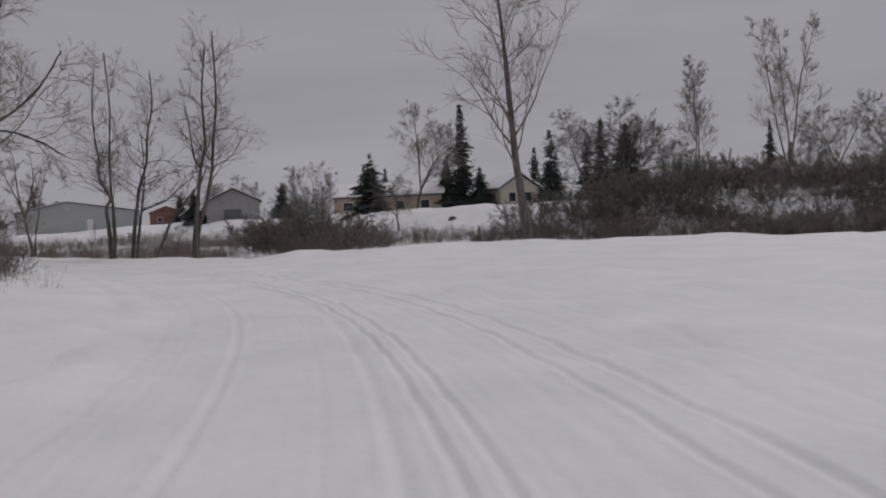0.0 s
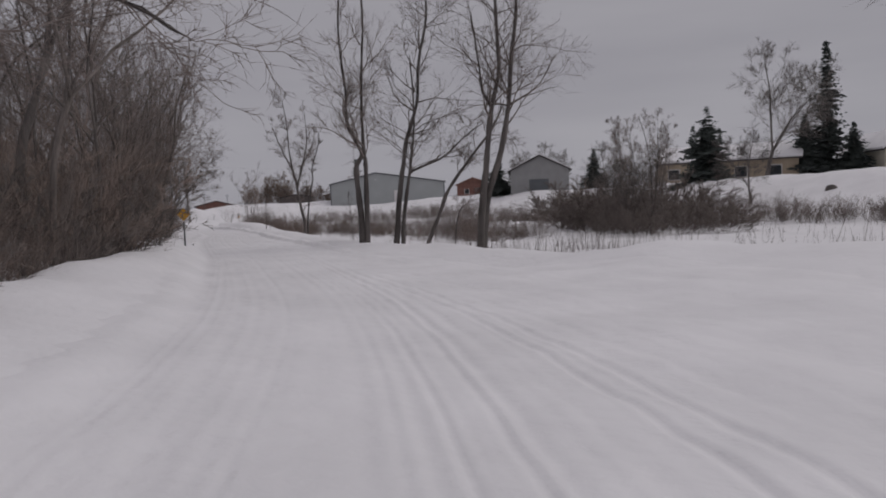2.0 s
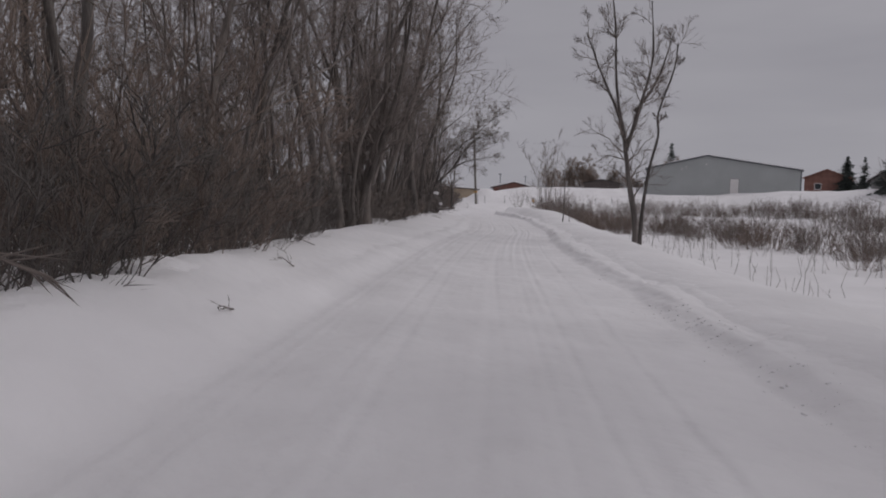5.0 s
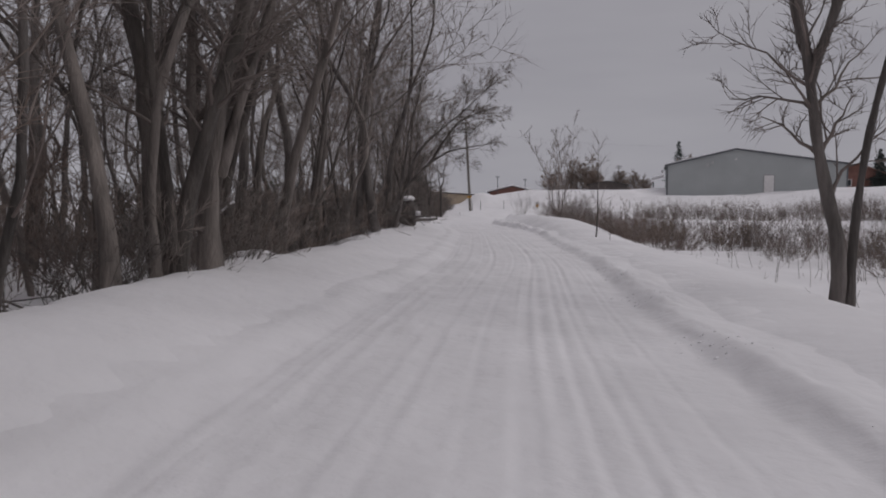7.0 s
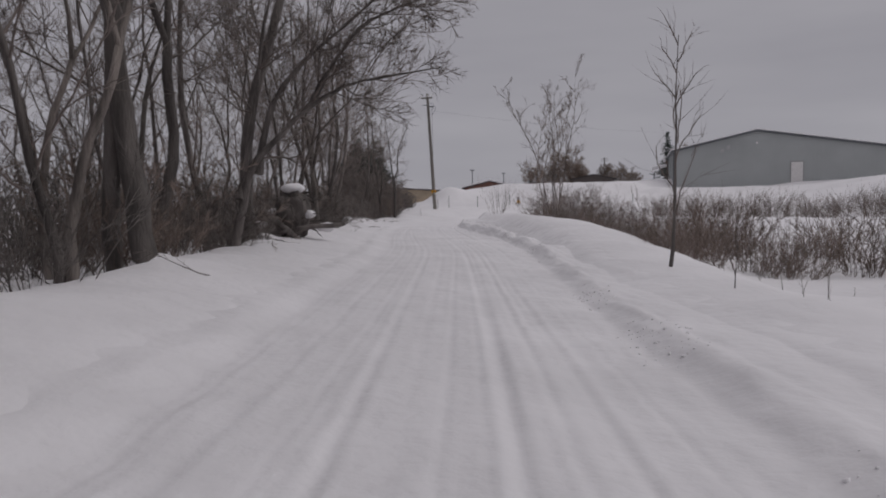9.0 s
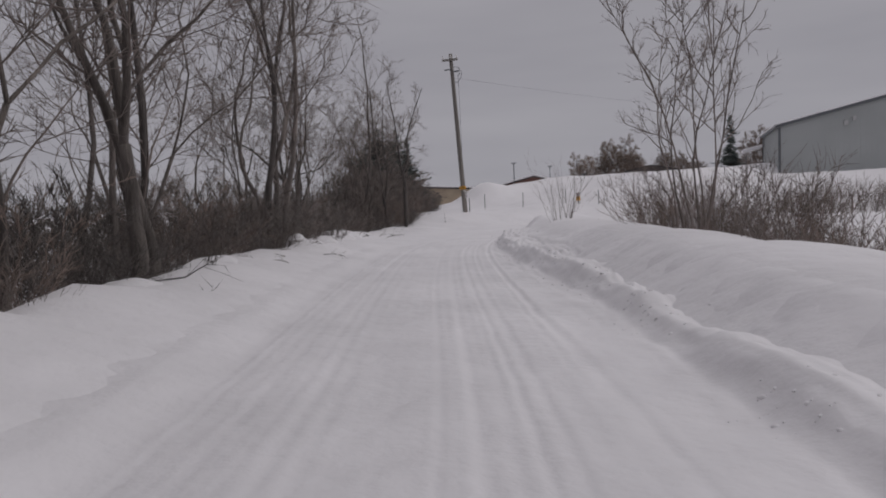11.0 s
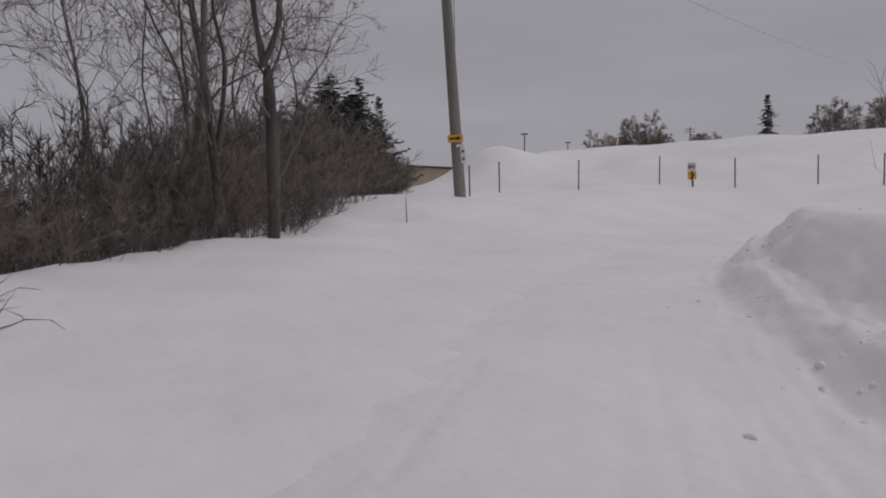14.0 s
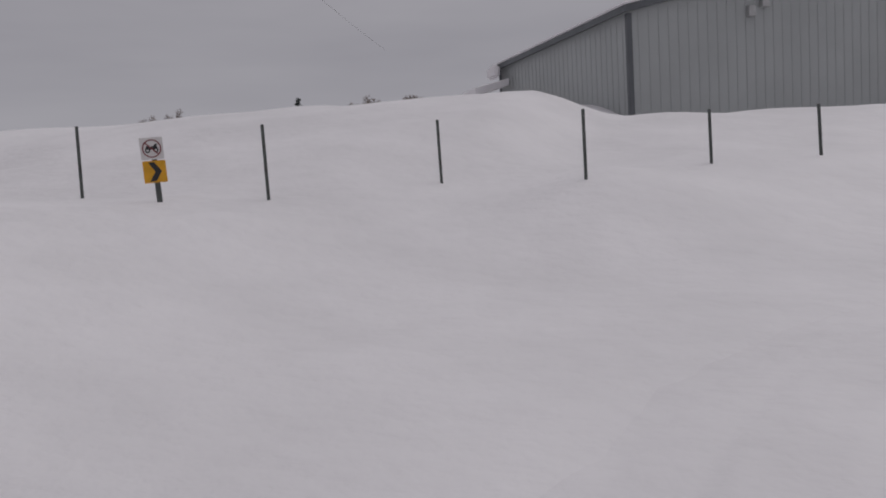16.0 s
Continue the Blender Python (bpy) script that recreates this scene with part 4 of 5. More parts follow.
for me, x, y, turn, label in (
    (T1, -21.66, 37.81, 46, "bare tree with two crooked dark stems and a hollow fork"),
    (T2, -22.04, 40.03, 46, "bare tree of several crooked dark stems below the trail"),
    (T3, -21.46, 40.21, 46, "thin dead tree leaning against its neighbour"),
    (T4, -19.38, 40.62, 46, "tall bare tree with a double fissured dark trunk"),
    (T5, -34.15, 49.66, 50, "bare dark tree with a vase-shaped crown beside the trail"),
    (T6, -34.08, 49.68, 50, "thin crooked bare tree with a broken top"),
    (T7, -20.0, 40.0, 46, "small crooked bare sapling on the bank"),
):
    place_tree(me, x, y, stand(x, y), turn, label)
BIG = bare_tree(14, 17.5, 0.30, 26, 0.27, forks=1, lean=(-0.10, 0.0), density=7, spread=0.85, reach=0.56, lift=0.07, fine=0.011, bend=0.04, trunk_mat=BARK_DARK)
place_tree(BIG, -4.6, 53.5, stand(-4.6, 53.5), 0, "large bare tree with a broad spreading crown")
for me, x, y, turn, sc, label in (
    (bare_tree(41, 2.9, 0.030, 10, 0.3, lean=(0.05, 0.05), density=4, levels=1, spread=0.5, reach=0.4), -45.65, 58.85, 0, 1.0, "thin bare sapling beside the trail"),
    (bare_tree(42, 1.5, 0.015, 8, 0.3, density=4, levels=1, spread=0.7, reach=0.4), -44.0, 57.6, 0, 0.5, "small bare sapling in the snow"),
    (bare_tree(44, 2.6, 0.03, 9, 0.3, density=5, levels=1, spread=0.6, reach=0.4), -23.75, 40.05, 40, 0.62, "thin bare sapling below the trail"),
):
    place_tree(me, x, y, stand(x, y), turn, label, "sapling", "", sc, "sapling")

clump = thing("multi_stem_tree", pose(-57.85, 69.83, stand(-57.85, 69.83) + 0.2), "bare tree of many slender stems beside the trail", "tree")
for k, (w, tilt, h) in enumerate(((0.3, 0.06, 5.0), (1.2, 0.16, 4.4), (2.1, 0.24, 4.0), (3.0, 0.34, 4.4), (3.9, 0.22, 3.8), (5.0, 0.14, 4.6), (5.8, 0.22, 4.0))):
    stem = bare_tree(60 + k, h, 0.019, 12, 0.3, density=4, levels=2, spread=0.7, reach=0.34, lean=(math.cos(w) * tilt, math.sin(w) * tilt), bend=0.1, fine=0.004, trunk_mat=TWIG)
    part("stem", stem[0], clump, m=pose(0.12 * math.cos(w), 0.12 * math.sin(w), 0)), part("crown", stem[1], clump, m=pose(0.12 * math.cos(w), 0.12 * math.sin(w), 0))

# ---- the wood along the trail ----


def beside(s, n):
    """A place s along the walk and n to the right of it."""
    i = int(np.clip(np.searchsorted(ss, START + s), 1, len(ss) - 2))
    return cxy[i, 0] + tan[i, 1] * n, cxy[i, 1] - tan[i, 0] * n


rng = random.Random(5)
WOOD = [bare_tree(100 + k, (10, 11.5, 9.0, 9.5, 11, 8.0, 8.5)[k], (0.09, 0.10, 0.06, 0.07, 0.12, 0.05, 0.055)[k], 20, 0.12, density=5, spread=0.9, forks=(2, 1, 1, 2, 2, 1, 2)[k], bend=0.12, trunk_mat=(WOOD_BARK, BARK_DARK, BARK_DARK)[k % 3], reach=0.36, fine=0.0065) for k in range(7)]
WHIP = [shrub_me(210 + k, (5.5, 6.5, 4.5, 5.0)[k], 2.8, 11, 6, 2, WILLOW_AND_HAZED if k % 2 else BRUSH, 0.5, 0.05, 0.018, 0.0065, 0.16) for k in range(4)]
BUSH = [shrub_me(200 + k, (2.3, 2.8, 1.9, 2.5)[k], 3.0, 20, 4.3, 2, BRUSH if k % 2 else TWIG, 0.95, 0.03, 0.014, 0.0065, 0.18) for k in range(4)]
EDGE = [shrub_me(230 + k, (2.0, 2.4, 1.8)[k], 2.4, 22, 6.5, 2, (BARK, BRUSH, TWIG)[k], 0.6, 0.05, 0.010, 0.0062, 0.16) for k in range(3)]
ALDER = [shrub_me(270 + k, (1.9, 2.3, 2.1)[k], 2.6, 24, 6.5, 2, (BARK, WOOD_BARK, TWIG)[k], 0.8, 0.04, 0.011, 0.0065, 0.17) for k in range(3)]
LOW = [shrub_me(220 + k, 0.9, 1.4, 14, 3, 1, WEED, 1.2, -0.02, 0.006, 0.003) for k in range(3)]


def spot(x, y, turn, sc, squash=1.0):
    return pose(x, y, stand(x, y), 0, 0, turn) @ Matrix.Diagonal((sc, sc, sc * squash, 1))


def plant(meshes, x, y, turn, sc, label, group, name="", squash=1.0):
    name = name or ("alder_bush" if meshes in ALDER else "brown_bush" if meshes in BUSH else "bare_shrub")
    ob = thing(name, spot(x, y, turn, sc, squash), label, "shrub", group)
    part("stool", meshes[0], ob), part("crown", meshes[1], ob)
    return ob


edge_n = lambda s: float(np.interp(s, EDGE_S, EDGE_M)) + 0.45
for s in np.arange(34.5, 107, 1.05):
    for row in range(4):
        n = -(edge_n(s) + 0.2 + row * 1.9 + rng.uniform(-0.4, 0.4))
        x, y = beside(s + rng.uniform(-0.5, 0.5), n)
        if math.hypot(x + 80, y - 82.2) < 3.0:
            continue
        if row < 2 and 54 < s < 86 and rng.random() < 0.4:
            continue
        sc = rng.uniform(0.85, 1.2) * (0.75 if row == 0 else 1.0) * (0.8 if s > 55 else 1.0)
        if row < 2:
            plant((EDGE + ALDER if s > 50 else EDGE)[rng.randrange(6 if s > 50 else 3)], x, y, rng.uniform(0, 360), sc, "dense fine leafless brush at the wood's edge", "brush of the roadside wood")
        else:
            plant(BUSH[rng.randrange(4)], x, y, rng.uniform(0, 360), sc, "dense leafless brown brush inside the wood", "brush of the roadside wood")
for s in np.arange(36.0, 57, 1.9):
    for row in range(1 if s < 44 else 2):
        x, y = beside(s + rng.uniform(-0.8, 0.8), -(edge_n(s) + 1.2 + row * 2.6 + rng.uniform(-0.7, 0.7)))
        plant(WHIP[rng.randrange(4)], x, y, rng.uniform(0, 360), rng.uniform(0.7, 1.1) * (0.85 if row == 0 else 1.0) * (0.8 if s < 46 else 1.0), "tall leafless willow thicket with fine upright twigs", "thickets of the roadside wood", "willow_thicket")
for s in np.arange(34.5, 99, 1.9):
    for row in range(5):
        if rng.random() < (0.6 if s < 46 else 0.3 if s < 54 else 0.12 if s < 80 else 0.42):
            continue
        x, y = beside(s + rng.uniform(-0.8, 0.8), -(edge_n(s) + 1.3 + row * 3.0 + rng.uniform(-1.0, 1.2)))
        if math.hypot(x + 80, y - 82.2) < 5.0:
            continue
        place_tree(WOOD[rng.randrange(7)], x, y, stand(x, y), rng.uniform(0, 360), "bare grey-brown tree in a dense roadside wood", "tree", "trees of the roadside wood", rng.uniform(0.7, 1.1))
for x, y, k, turn, sc in ((-49.9, 52.8, 0, 0, 0.9), (-53.1, 54.9, 4, 40, 1.0), (-55.9, 57.0, 1, 0, 0.95), (-57.5, 58.5, 3, 90, 0.9), (-68.1, 67.0, 0, 200, 0.8), (-69.0, 67.7, 1, 100, 0.85), (-74.0, 70.7, 3, 30, 0.65), (-78.5, 76.0, 0, 70, 0.6), (-38.6, 43.9, 3, 20, 0.9)):
    place_tree(WOOD[k], x, y, stand(x, y), turn, "bare tree with a stout grey trunk near the trail", "tree", "trees of the roadside wood", sc)
for s in np.arange(35, 80, 3.3):
    x, y = beside(s + rng.uniform(-1, 1), -(edge_n(s) + rng.uniform(0.3, 1.0)))
    place_tree(WOOD[rng.choice((2, 3, 5, 6))], x, y, stand(x, y), rng.uniform(0, 360), "bare tree at the very edge of the wood", "tree", "trees of the roadside wood", rng.uniform(0.75, 1.05))
STOUT = [bare_tree(130 + k, (12, 11, 12.5, 10)[k], (0.17, 0.15, 0.13, 0.11)[k], 22, 0.3, density=5, spread=0.85, forks=(2, 3, 2, 1)[k], fork_at=(0.3, 0.22, 0.4, 0.3)[k], bend=0.09, trunk_mat=WOOD_BARK if k % 2 else BARK_DARK, reach=0.34, fine=0.0065) for k in range(4)]
for x, y, k, turn, sc in ((-49.6, 53.7, 0, 20, 1.0), (-50.2, 53.5, 2, 130, 0.95), (-54.1, 57.2, 2, 60, 1.0), (-39.3, 44.2, 1, 100, 0.95), (-38.3, 43.4, 3, 10, 0.9), (-42.6, 47.2, 3, 200, 1.0), (-44.2, 48.2, 2, 300, 0.8), (-36.9, 41.8, 2, 250, 0.8), (-46.2, 49.9, 3, 150, 0.9), (-59.9, 61.9, 1, 30, 0.72), (-60.5, 62.3, 3, 80, 0.75), (-67.1, 66.7, 2, 10, 0.72), (-68.3, 67.5, 3, 170, 0.85), (-74.3, 70.6, 1, 220, 0.62), (-29.2, 33.9, 3, 40, 0.85), (-32.2, 37.6, 3, 310, 0.8), (-26.5, 31.4, 2, 90, 0.8), (-21.5, 26.6, 0, 10, 0.8), (-22.6, 28.4, 2, 75, 0.85)):
    place_tree(STOUT[k], x, y, stand(x, y), turn, "stout bare tree with dark furrowed bark at the wood's edge", "tree", "trees of the roadside wood", sc)
for s, n, k, turn, sc in ((88, -4.9, 3, 20, 0.75), (89.5, -6.4, 0, 80, 0.8), (92, -5.3, 6, 150, 0.8), (94, -7.0, 1, 210, 0.75), (87, -8.0, 4, 300, 0.8), (95.5, -6.0, 5, 10, 0.8), (91, -9.0, 2, 90, 0.95), (86.5, -5.6, 5, 190, 0.9)):
    x, y = beside(s, n)
    place_tree(WOOD[k], x, y, stand(x, y), turn, "bare tree with many low limbs at the wood's edge", "tree", "trees of the roadside wood", sc)
BRINK = [(-72.2, 70.8), (-74.9, 73.0), (-76.5, 75.4), (-77.0, 77.0), (-78.5, 78.1), (-79.9, 79.3), (-80.8, 80.5), (-84.0, 83.0), (-88.5, 86.2), (-93.0, 89.0), (-96.5, 91.5)]
for (ax, ay), (bx, by) in zip(BRINK[:-1], BRINK[1:]):
    ln = math.hypot(bx - ax, by - ay)
    for d in np.arange(0, ln, 0.85):
        for row in range(4):
            w = 0.45 + 1.05 * row + rng.uniform(-0.3, 0.3)
            x, y = ax + (bx - ax) * d / ln - 0.66 * w, ay + (by - ay) * d / ln - 0.75 * w
            sc = (0.42, 0.6, 0.78, 0.9)[row] * rng.uniform(0.85, 1.15) * (1.0 + 0.3 * float(step(80, 90, -x)))
            plant((ALDER + ALDER + EDGE + BUSH)[rng.randrange(10)], x, y, rng.uniform(0, 360), sc, "high dense leafless brush near the utility pole", "brush of the roadside wood")
brink_a = stem_tree(51, [([(0, -0.5), (0.0, 1.2), (-0.03, 2.25)], 0.085, 0.072), ([(-0.03, 2.2), (-0.16, 2.9), (-0.3, 4.2), (-0.55, 6.0)], 0.055, 0.01), ([(-0.02, 2.2), (0.2, 2.8), (0.35, 3.9), (0.9, 5.6)], 0.055, 0.01)], 14, 0.4, 1.5, density=6)
brink_b = stem_tree(52, [([(0.1, -0.5), (0.0, 1.0), (-0.16, 2.2), (-0.36, 3.6), (-0.5, 5.8)], 0.085, 0.02), ([(0.0, 1.3), (0.1, 2.4), (-0.05, 3.4), (0.1, 5.4)], 0.05, 0.01)], 16, 0.35, 1.7, density=6)
brink_c = stem_tree(53, [([(0.25, -0.4), (0.1, 1.2), (-0.05, 2.5)], 0.10, 0.08), ([(-0.05, 2.4), (-0.6, 2.9), (-1.3, 3.5), (-2.1, 4.0), (-2.8, 4.9)], 0.06, 0.01), ([(-0.05, 2.4), (-0.15, 3.4), (-0.3, 4.8), (-0.2, 6.2)], 0.06, 0.01), ([(0.0, 2.4), (0.2, 3.2), (0.45, 4.2), (0.9, 5.6)], 0.05, 0.01), ([(0.0, 2.1), (0.6, 2.5), (1.3, 2.7), (1.9, 3.3)], 0.035, 0.008)], 18, 0.35, 1.8, lift=0.03, density=7)
for me, x, y, label in ((brink_a, -76.7, 76.6, "bare forked dark tree at the brink of the bank"), (brink_b, -77.7, 76.3, "bare leaning dark tree at the brink of the bank"), (brink_c, -75.8, 71.0, "bare spreading tree rising from the brush")):
    place_tree(me, x, y, stand(x, y), 40, label, "tree", "trees of the roadside wood")
for x, y, k, sc in ((-80.3, 76.7, 1, 0.85), (-82.7, 79.0, 6, 0.75), (-85.2, 80.8, 3, 0.72), (-87.4, 82.8, 5, 0.70), (-85.2, 79.2, 2, 0.75), (-89.6, 81.8, 0, 0.75), (-79.5, 73.5, 3, 0.75), (-82.5, 75.5, 6, 0.7), (-77.0, 72.0, 1, 0.7), (-86.0, 78.5, 2, 0.6), (-84.0, 73.0, 4, 0.7), (-75.0, 69.0, 5, 0.85), (-88.0, 79.5, 5, 0.5), (-81.0, 71.0, 2, 0.8), (-80.2, 76.2, 5, 0.6), (-83.5, 78.0, 3, 0.55), (-78.0, 70.5, 6, 0.85), (-85.5, 76.0, 1, 0.6), (-87.5, 78.0, 6, 0.6), (-90.0, 81.0, 2, 0.55), (-83.0, 70.5, 0, 0.75), (-79.0, 66.5, 3, 0.85), (-91.5, 84.0, 5, 0.45)):
    place_tree(WOOD[k], x, y, stand(x, y), rng.uniform(0, 360), "bare tree rising from the brush near the pole", "tree", "trees of the roadside wood", sc)
wood_a = stem_tree(55, [([(-0.08, -0.5), (0.12, 0.8), (0.5, 1.9), (0.85, 3.0), (1.2, 4.4), (1.5, 7.0)], 0.13, 0.03), ([(0.0, 0.3), (-0.1, 1.4), (-0.2, 2.8), (-0.1, 5.5)], 0.09, 0.02)], 16, 0.35, 1.5, density=6, trunk_mat=WOOD_BARK)
wood_b = stem_tree(56, [([(0.0, -0.5), (0.0, 0.9), (0.2, 2.2), (0.45, 3.6), (0.55, 7.0)], 0.185, 0.04), ([(-0.08, 0.5), (-0.25, 1.8), (-0.2, 3.4), (-0.5, 6.5)], 0.10, 0.02), ([(0.1, 1.2), (0.5, 2.4), (0.9, 3.8), (1.0, 6.5)], 0.08, 0.015)], 18, 0.35, 1.6, density=6, trunk_mat=WOOD_BARK)
for me, x, y, label in ((wood_a, -38.95, 44.2, "bare tree with a stout trunk leaning along the trail"), (wood_b, -39.5, 44.85, "stout bare tree dividing into several dark trunks"), (wood_b, -41.4, 45.6, "stout bare tree dividing into several dark trunks")):
    place_tree(me, x, y, stand(x, y), 50, label, "tree", "trees of the roadside wood")
# trees that lean out over the trail
lean_a = stem_tree(33, [([(-0.15, -0.5), (0.05, 0.5), (0.3, 1.3), (0.73, 1.85), (1.13, 2.2), (1.8, 2.6), (2.45, 2.75), (3.3, 2.9)], 0.10, 0.004), ([(0.3, 1.2), (0.6, 2.25), (1.0, 2.9), (1.65, 3.45), (2.45, 4.1), (3.1, 4.8)], 0.07, 0.005), ([(1.1, 2.2), (1.65, 3.05), (2.2, 3.65), (3.3, 4.1)], 0.05, 0.01), ([(0.1, 0.8), (0.25, 2.2), (0.5, 3.6), (0.9, 5.2)], 0.06, 0.012)], 22, 0.3, 1.7, lift=0.05)
ob = place_tree(lean_a, -51.7, 55.8, stand(-51.7, 55.8), 52, "bare tree leaning out over the trail", "tree", "", 1.0, "overhanging_tree")
lean_b = stem_tree(36, [([(0, -0.5), (0.05, 1.5), (0.0, 3.0), (-0.15, 4.6), (0.1, 6.5), (0.0, 8.5)], 0.16, 0.03), ([(0.02, 2.4), (0.5, 3.3), (1.2, 3.9), (2.1, 4.4), (2.9, 5.2), (3.5, 6.2)], 0.085, 0.012), ([(0.0, 3.2), (0.5, 4.5), (1.3, 5.4), (1.9, 6.6), (2.2, 7.8)], 0.07, 0.012), ([(1.2, 3.9), (2.0, 4.0), (2.9, 3.7), (3.5, 3.3)], 0.04, 0.008), ([(-0.1, 4.0), (-0.9, 5.2), (-1.2, 7.0)], 0.06, 0.012)], 22, 0.3, 2.4, lift=0.03, density=7)
x, y = beside(32.6, -4.9)
place_tree(lean_b, x, y, stand(x, y), 40, "bare spreading tree at the start of the wood", "tree", "", 1.0, "overhanging_tree")

# uprooted stump with logs under snow
x, y = -54.9, 58.5
stump = thing("uprooted_stump", pose(x, y, stand(x, y) + 0.1, 0, 0, 40), "dark uprooted stump and broken logs capped with snow", "stump")
r5 = random.Random(77)
bm = bmesh.new()
bmesh.ops.create_icosphere(bm, subdivisions=4, radius=1.0)
for vt in bm.verts:
    c = vt.co
    vt.co = c * (1 + 0.16 * math.sin(5 * c.x + 2 * c.z) * math.cos(4 * c.y) + 0.10 * math.sin(11 * c.y + 7 * c.z) + 0.05 * math.sin(19 * c.x + 3 * c.y))
    vt.co = Vector((vt.co.x * 0.36, vt.co.y * 0.30, vt.co.z * 0.52 + 0.45))
part("root_mass", from_bm("root_mass", bm, BARK_DARK, True), stump)
t = Tubes()
for k in range(26):
    w, h = r5.uniform(0, 6.28), r5.uniform(0.1, 0.9)
    pts, _ = stroll(r5, Vector((0.25 * math.cos(w), 0.2 * math.sin(w), h)), Vector((math.cos(w), math.sin(w), r5.uniform(-0.5, 0.6))), r5.uniform(0.25, 0.7), 0.3, 0.0, 5)
    t.add(pts, [0.028 * (1 - 0.85 * j / 5) for j in range(6)], 5)
part("roots", t.me("roots", BARK_DARK), stump, "broken dark roots")
for nm, at, size in (("snow_cap", (0.0, 0, 0.98), (0.26, 0.24, 0.11)), ("snow_cap", (0.42, -0.12, 0.42), (0.12, 0.1, 0.09)), ("snow_cap", (-0.42, -0.1, 0.5), (0.1, 0.08, 0.06)), ("snow_cap", (0.75, -0.05, 0.14), (0.22, 0.14, 0.1)), ("snow_cap", (-0.75, -0.1, 0.2), (0.18, 0.12, 0.08))):
    bm = bmesh.new()
    bmesh.ops.create_icosphere(bm, subdivisions=3, radius=1.0)
    for vt in bm.verts:
        vt.co *= 1 + 0.14 * math.sin(4 * vt.co.x + 9 * at[0]) * math.cos(5 * vt.co.y)
        vt.co = Vector((vt.co.x * size[0] + at[0], vt.co.y * size[1] + at[1], vt.co.z * size[2] + at[2]))
    part(nm, from_bm(nm, bm, SNOW, True), stump, "cap of snow")
for a, b, r in (((-0.65, -0.25, 0.55), (0.35, -0.5, -0.15), 0.075), ((0.2, -0.35, 0.1), (1.2, -0.1, 0.22), 0.06), ((-1.0, -0.4, -0.05), (0.1, -0.45, 0.08), 0.06)):
    t = Tubes()
    pts = [Vector(a).lerp(Vector(b), k / 6) + Vector((0, 0, r5.gauss(0, 0.012))) for k in range(7)]
    t.add(pts, [r * (1 - 0.04 * k) for k in range(7)], 10)
    t.f.append(tuple(range(9, -1, -1)))
    part("log", t.me("log", BARK), stump, "broken grey log")

# fallen snow-capped trunk and broken branches at the wood's edge
fallen = thing("fallen_log", pose(-44.2, 46.0, 0.05), "fallen pale trunk with snow lying on it", "log")
t = Tubes()
pts, _ = stroll(random.Random(8), Vector((0, 0, 0)), Vector((0.5, 0.35, 0.62)), 1.5, 0.05, 0.0, 6)
t.add(pts, [0.09, 0.085, 0.08, 0.07, 0.06, 0.05, 0.04], 8)
part("trunk", t.me("trunk", BARK), fallen)
t = Tubes()
t.add([p + Vector((0, 0, 0.055)) for p in pts[1:]], [0.06, 0.07, 0.062, 0.05, 0.04, 0.02], 7)
part("snow_cap", t.me("snow_cap", SNOW), fallen, "snow lying along the trunk")
for sx, sn, ln, a in ((74.0, -2.7, 0.9, 60), (78.5, -3.0, 0.6, 150), (46.3, -1.8, 0.3, 100), (49.0, -2.1, 0.4, 200), (92.0, -2.5, 0.6, 10), (93.4, -2.9, 0.5, 75), (94.6, -2.4, 0.45, 120), (95.2, -3.2, 0.4, 30), (97.0, -2.8, 0.3, 200), (101.5, -3.4, 0.7, 160), (103.0, -3.8, 0.7, 50), (104.6, -3.6, 0.5, 140), (99.0, -3.0, 0.5, 300), (52.0, -2.6, 0.6, 80)):
    x, y = beside(sx, sn)
    r2 = random.Random(int(sx * 7))
    t = Tubes()
    pts, _ = stroll(r2, Vector((0, 0, 0)), Vector((math.cos(a), math.sin(a), 0.22)), ln, 0.10, -0.02, 6)
    t.add(pts, [0.007 * (1 - 0.7 * j / 6) for j in range(7)], 5)
    ramify(r2, t, pts, 0.008, 0.003, 1, 4, 0.7, 0.0, ln * 0.4)
    lay("fallen_branch", t.me("fallen_branch", TWIG), pose(x, y, ground_z(x, y)), "thin bare branch sticking out of the snow", "branch", "branches on the bank")
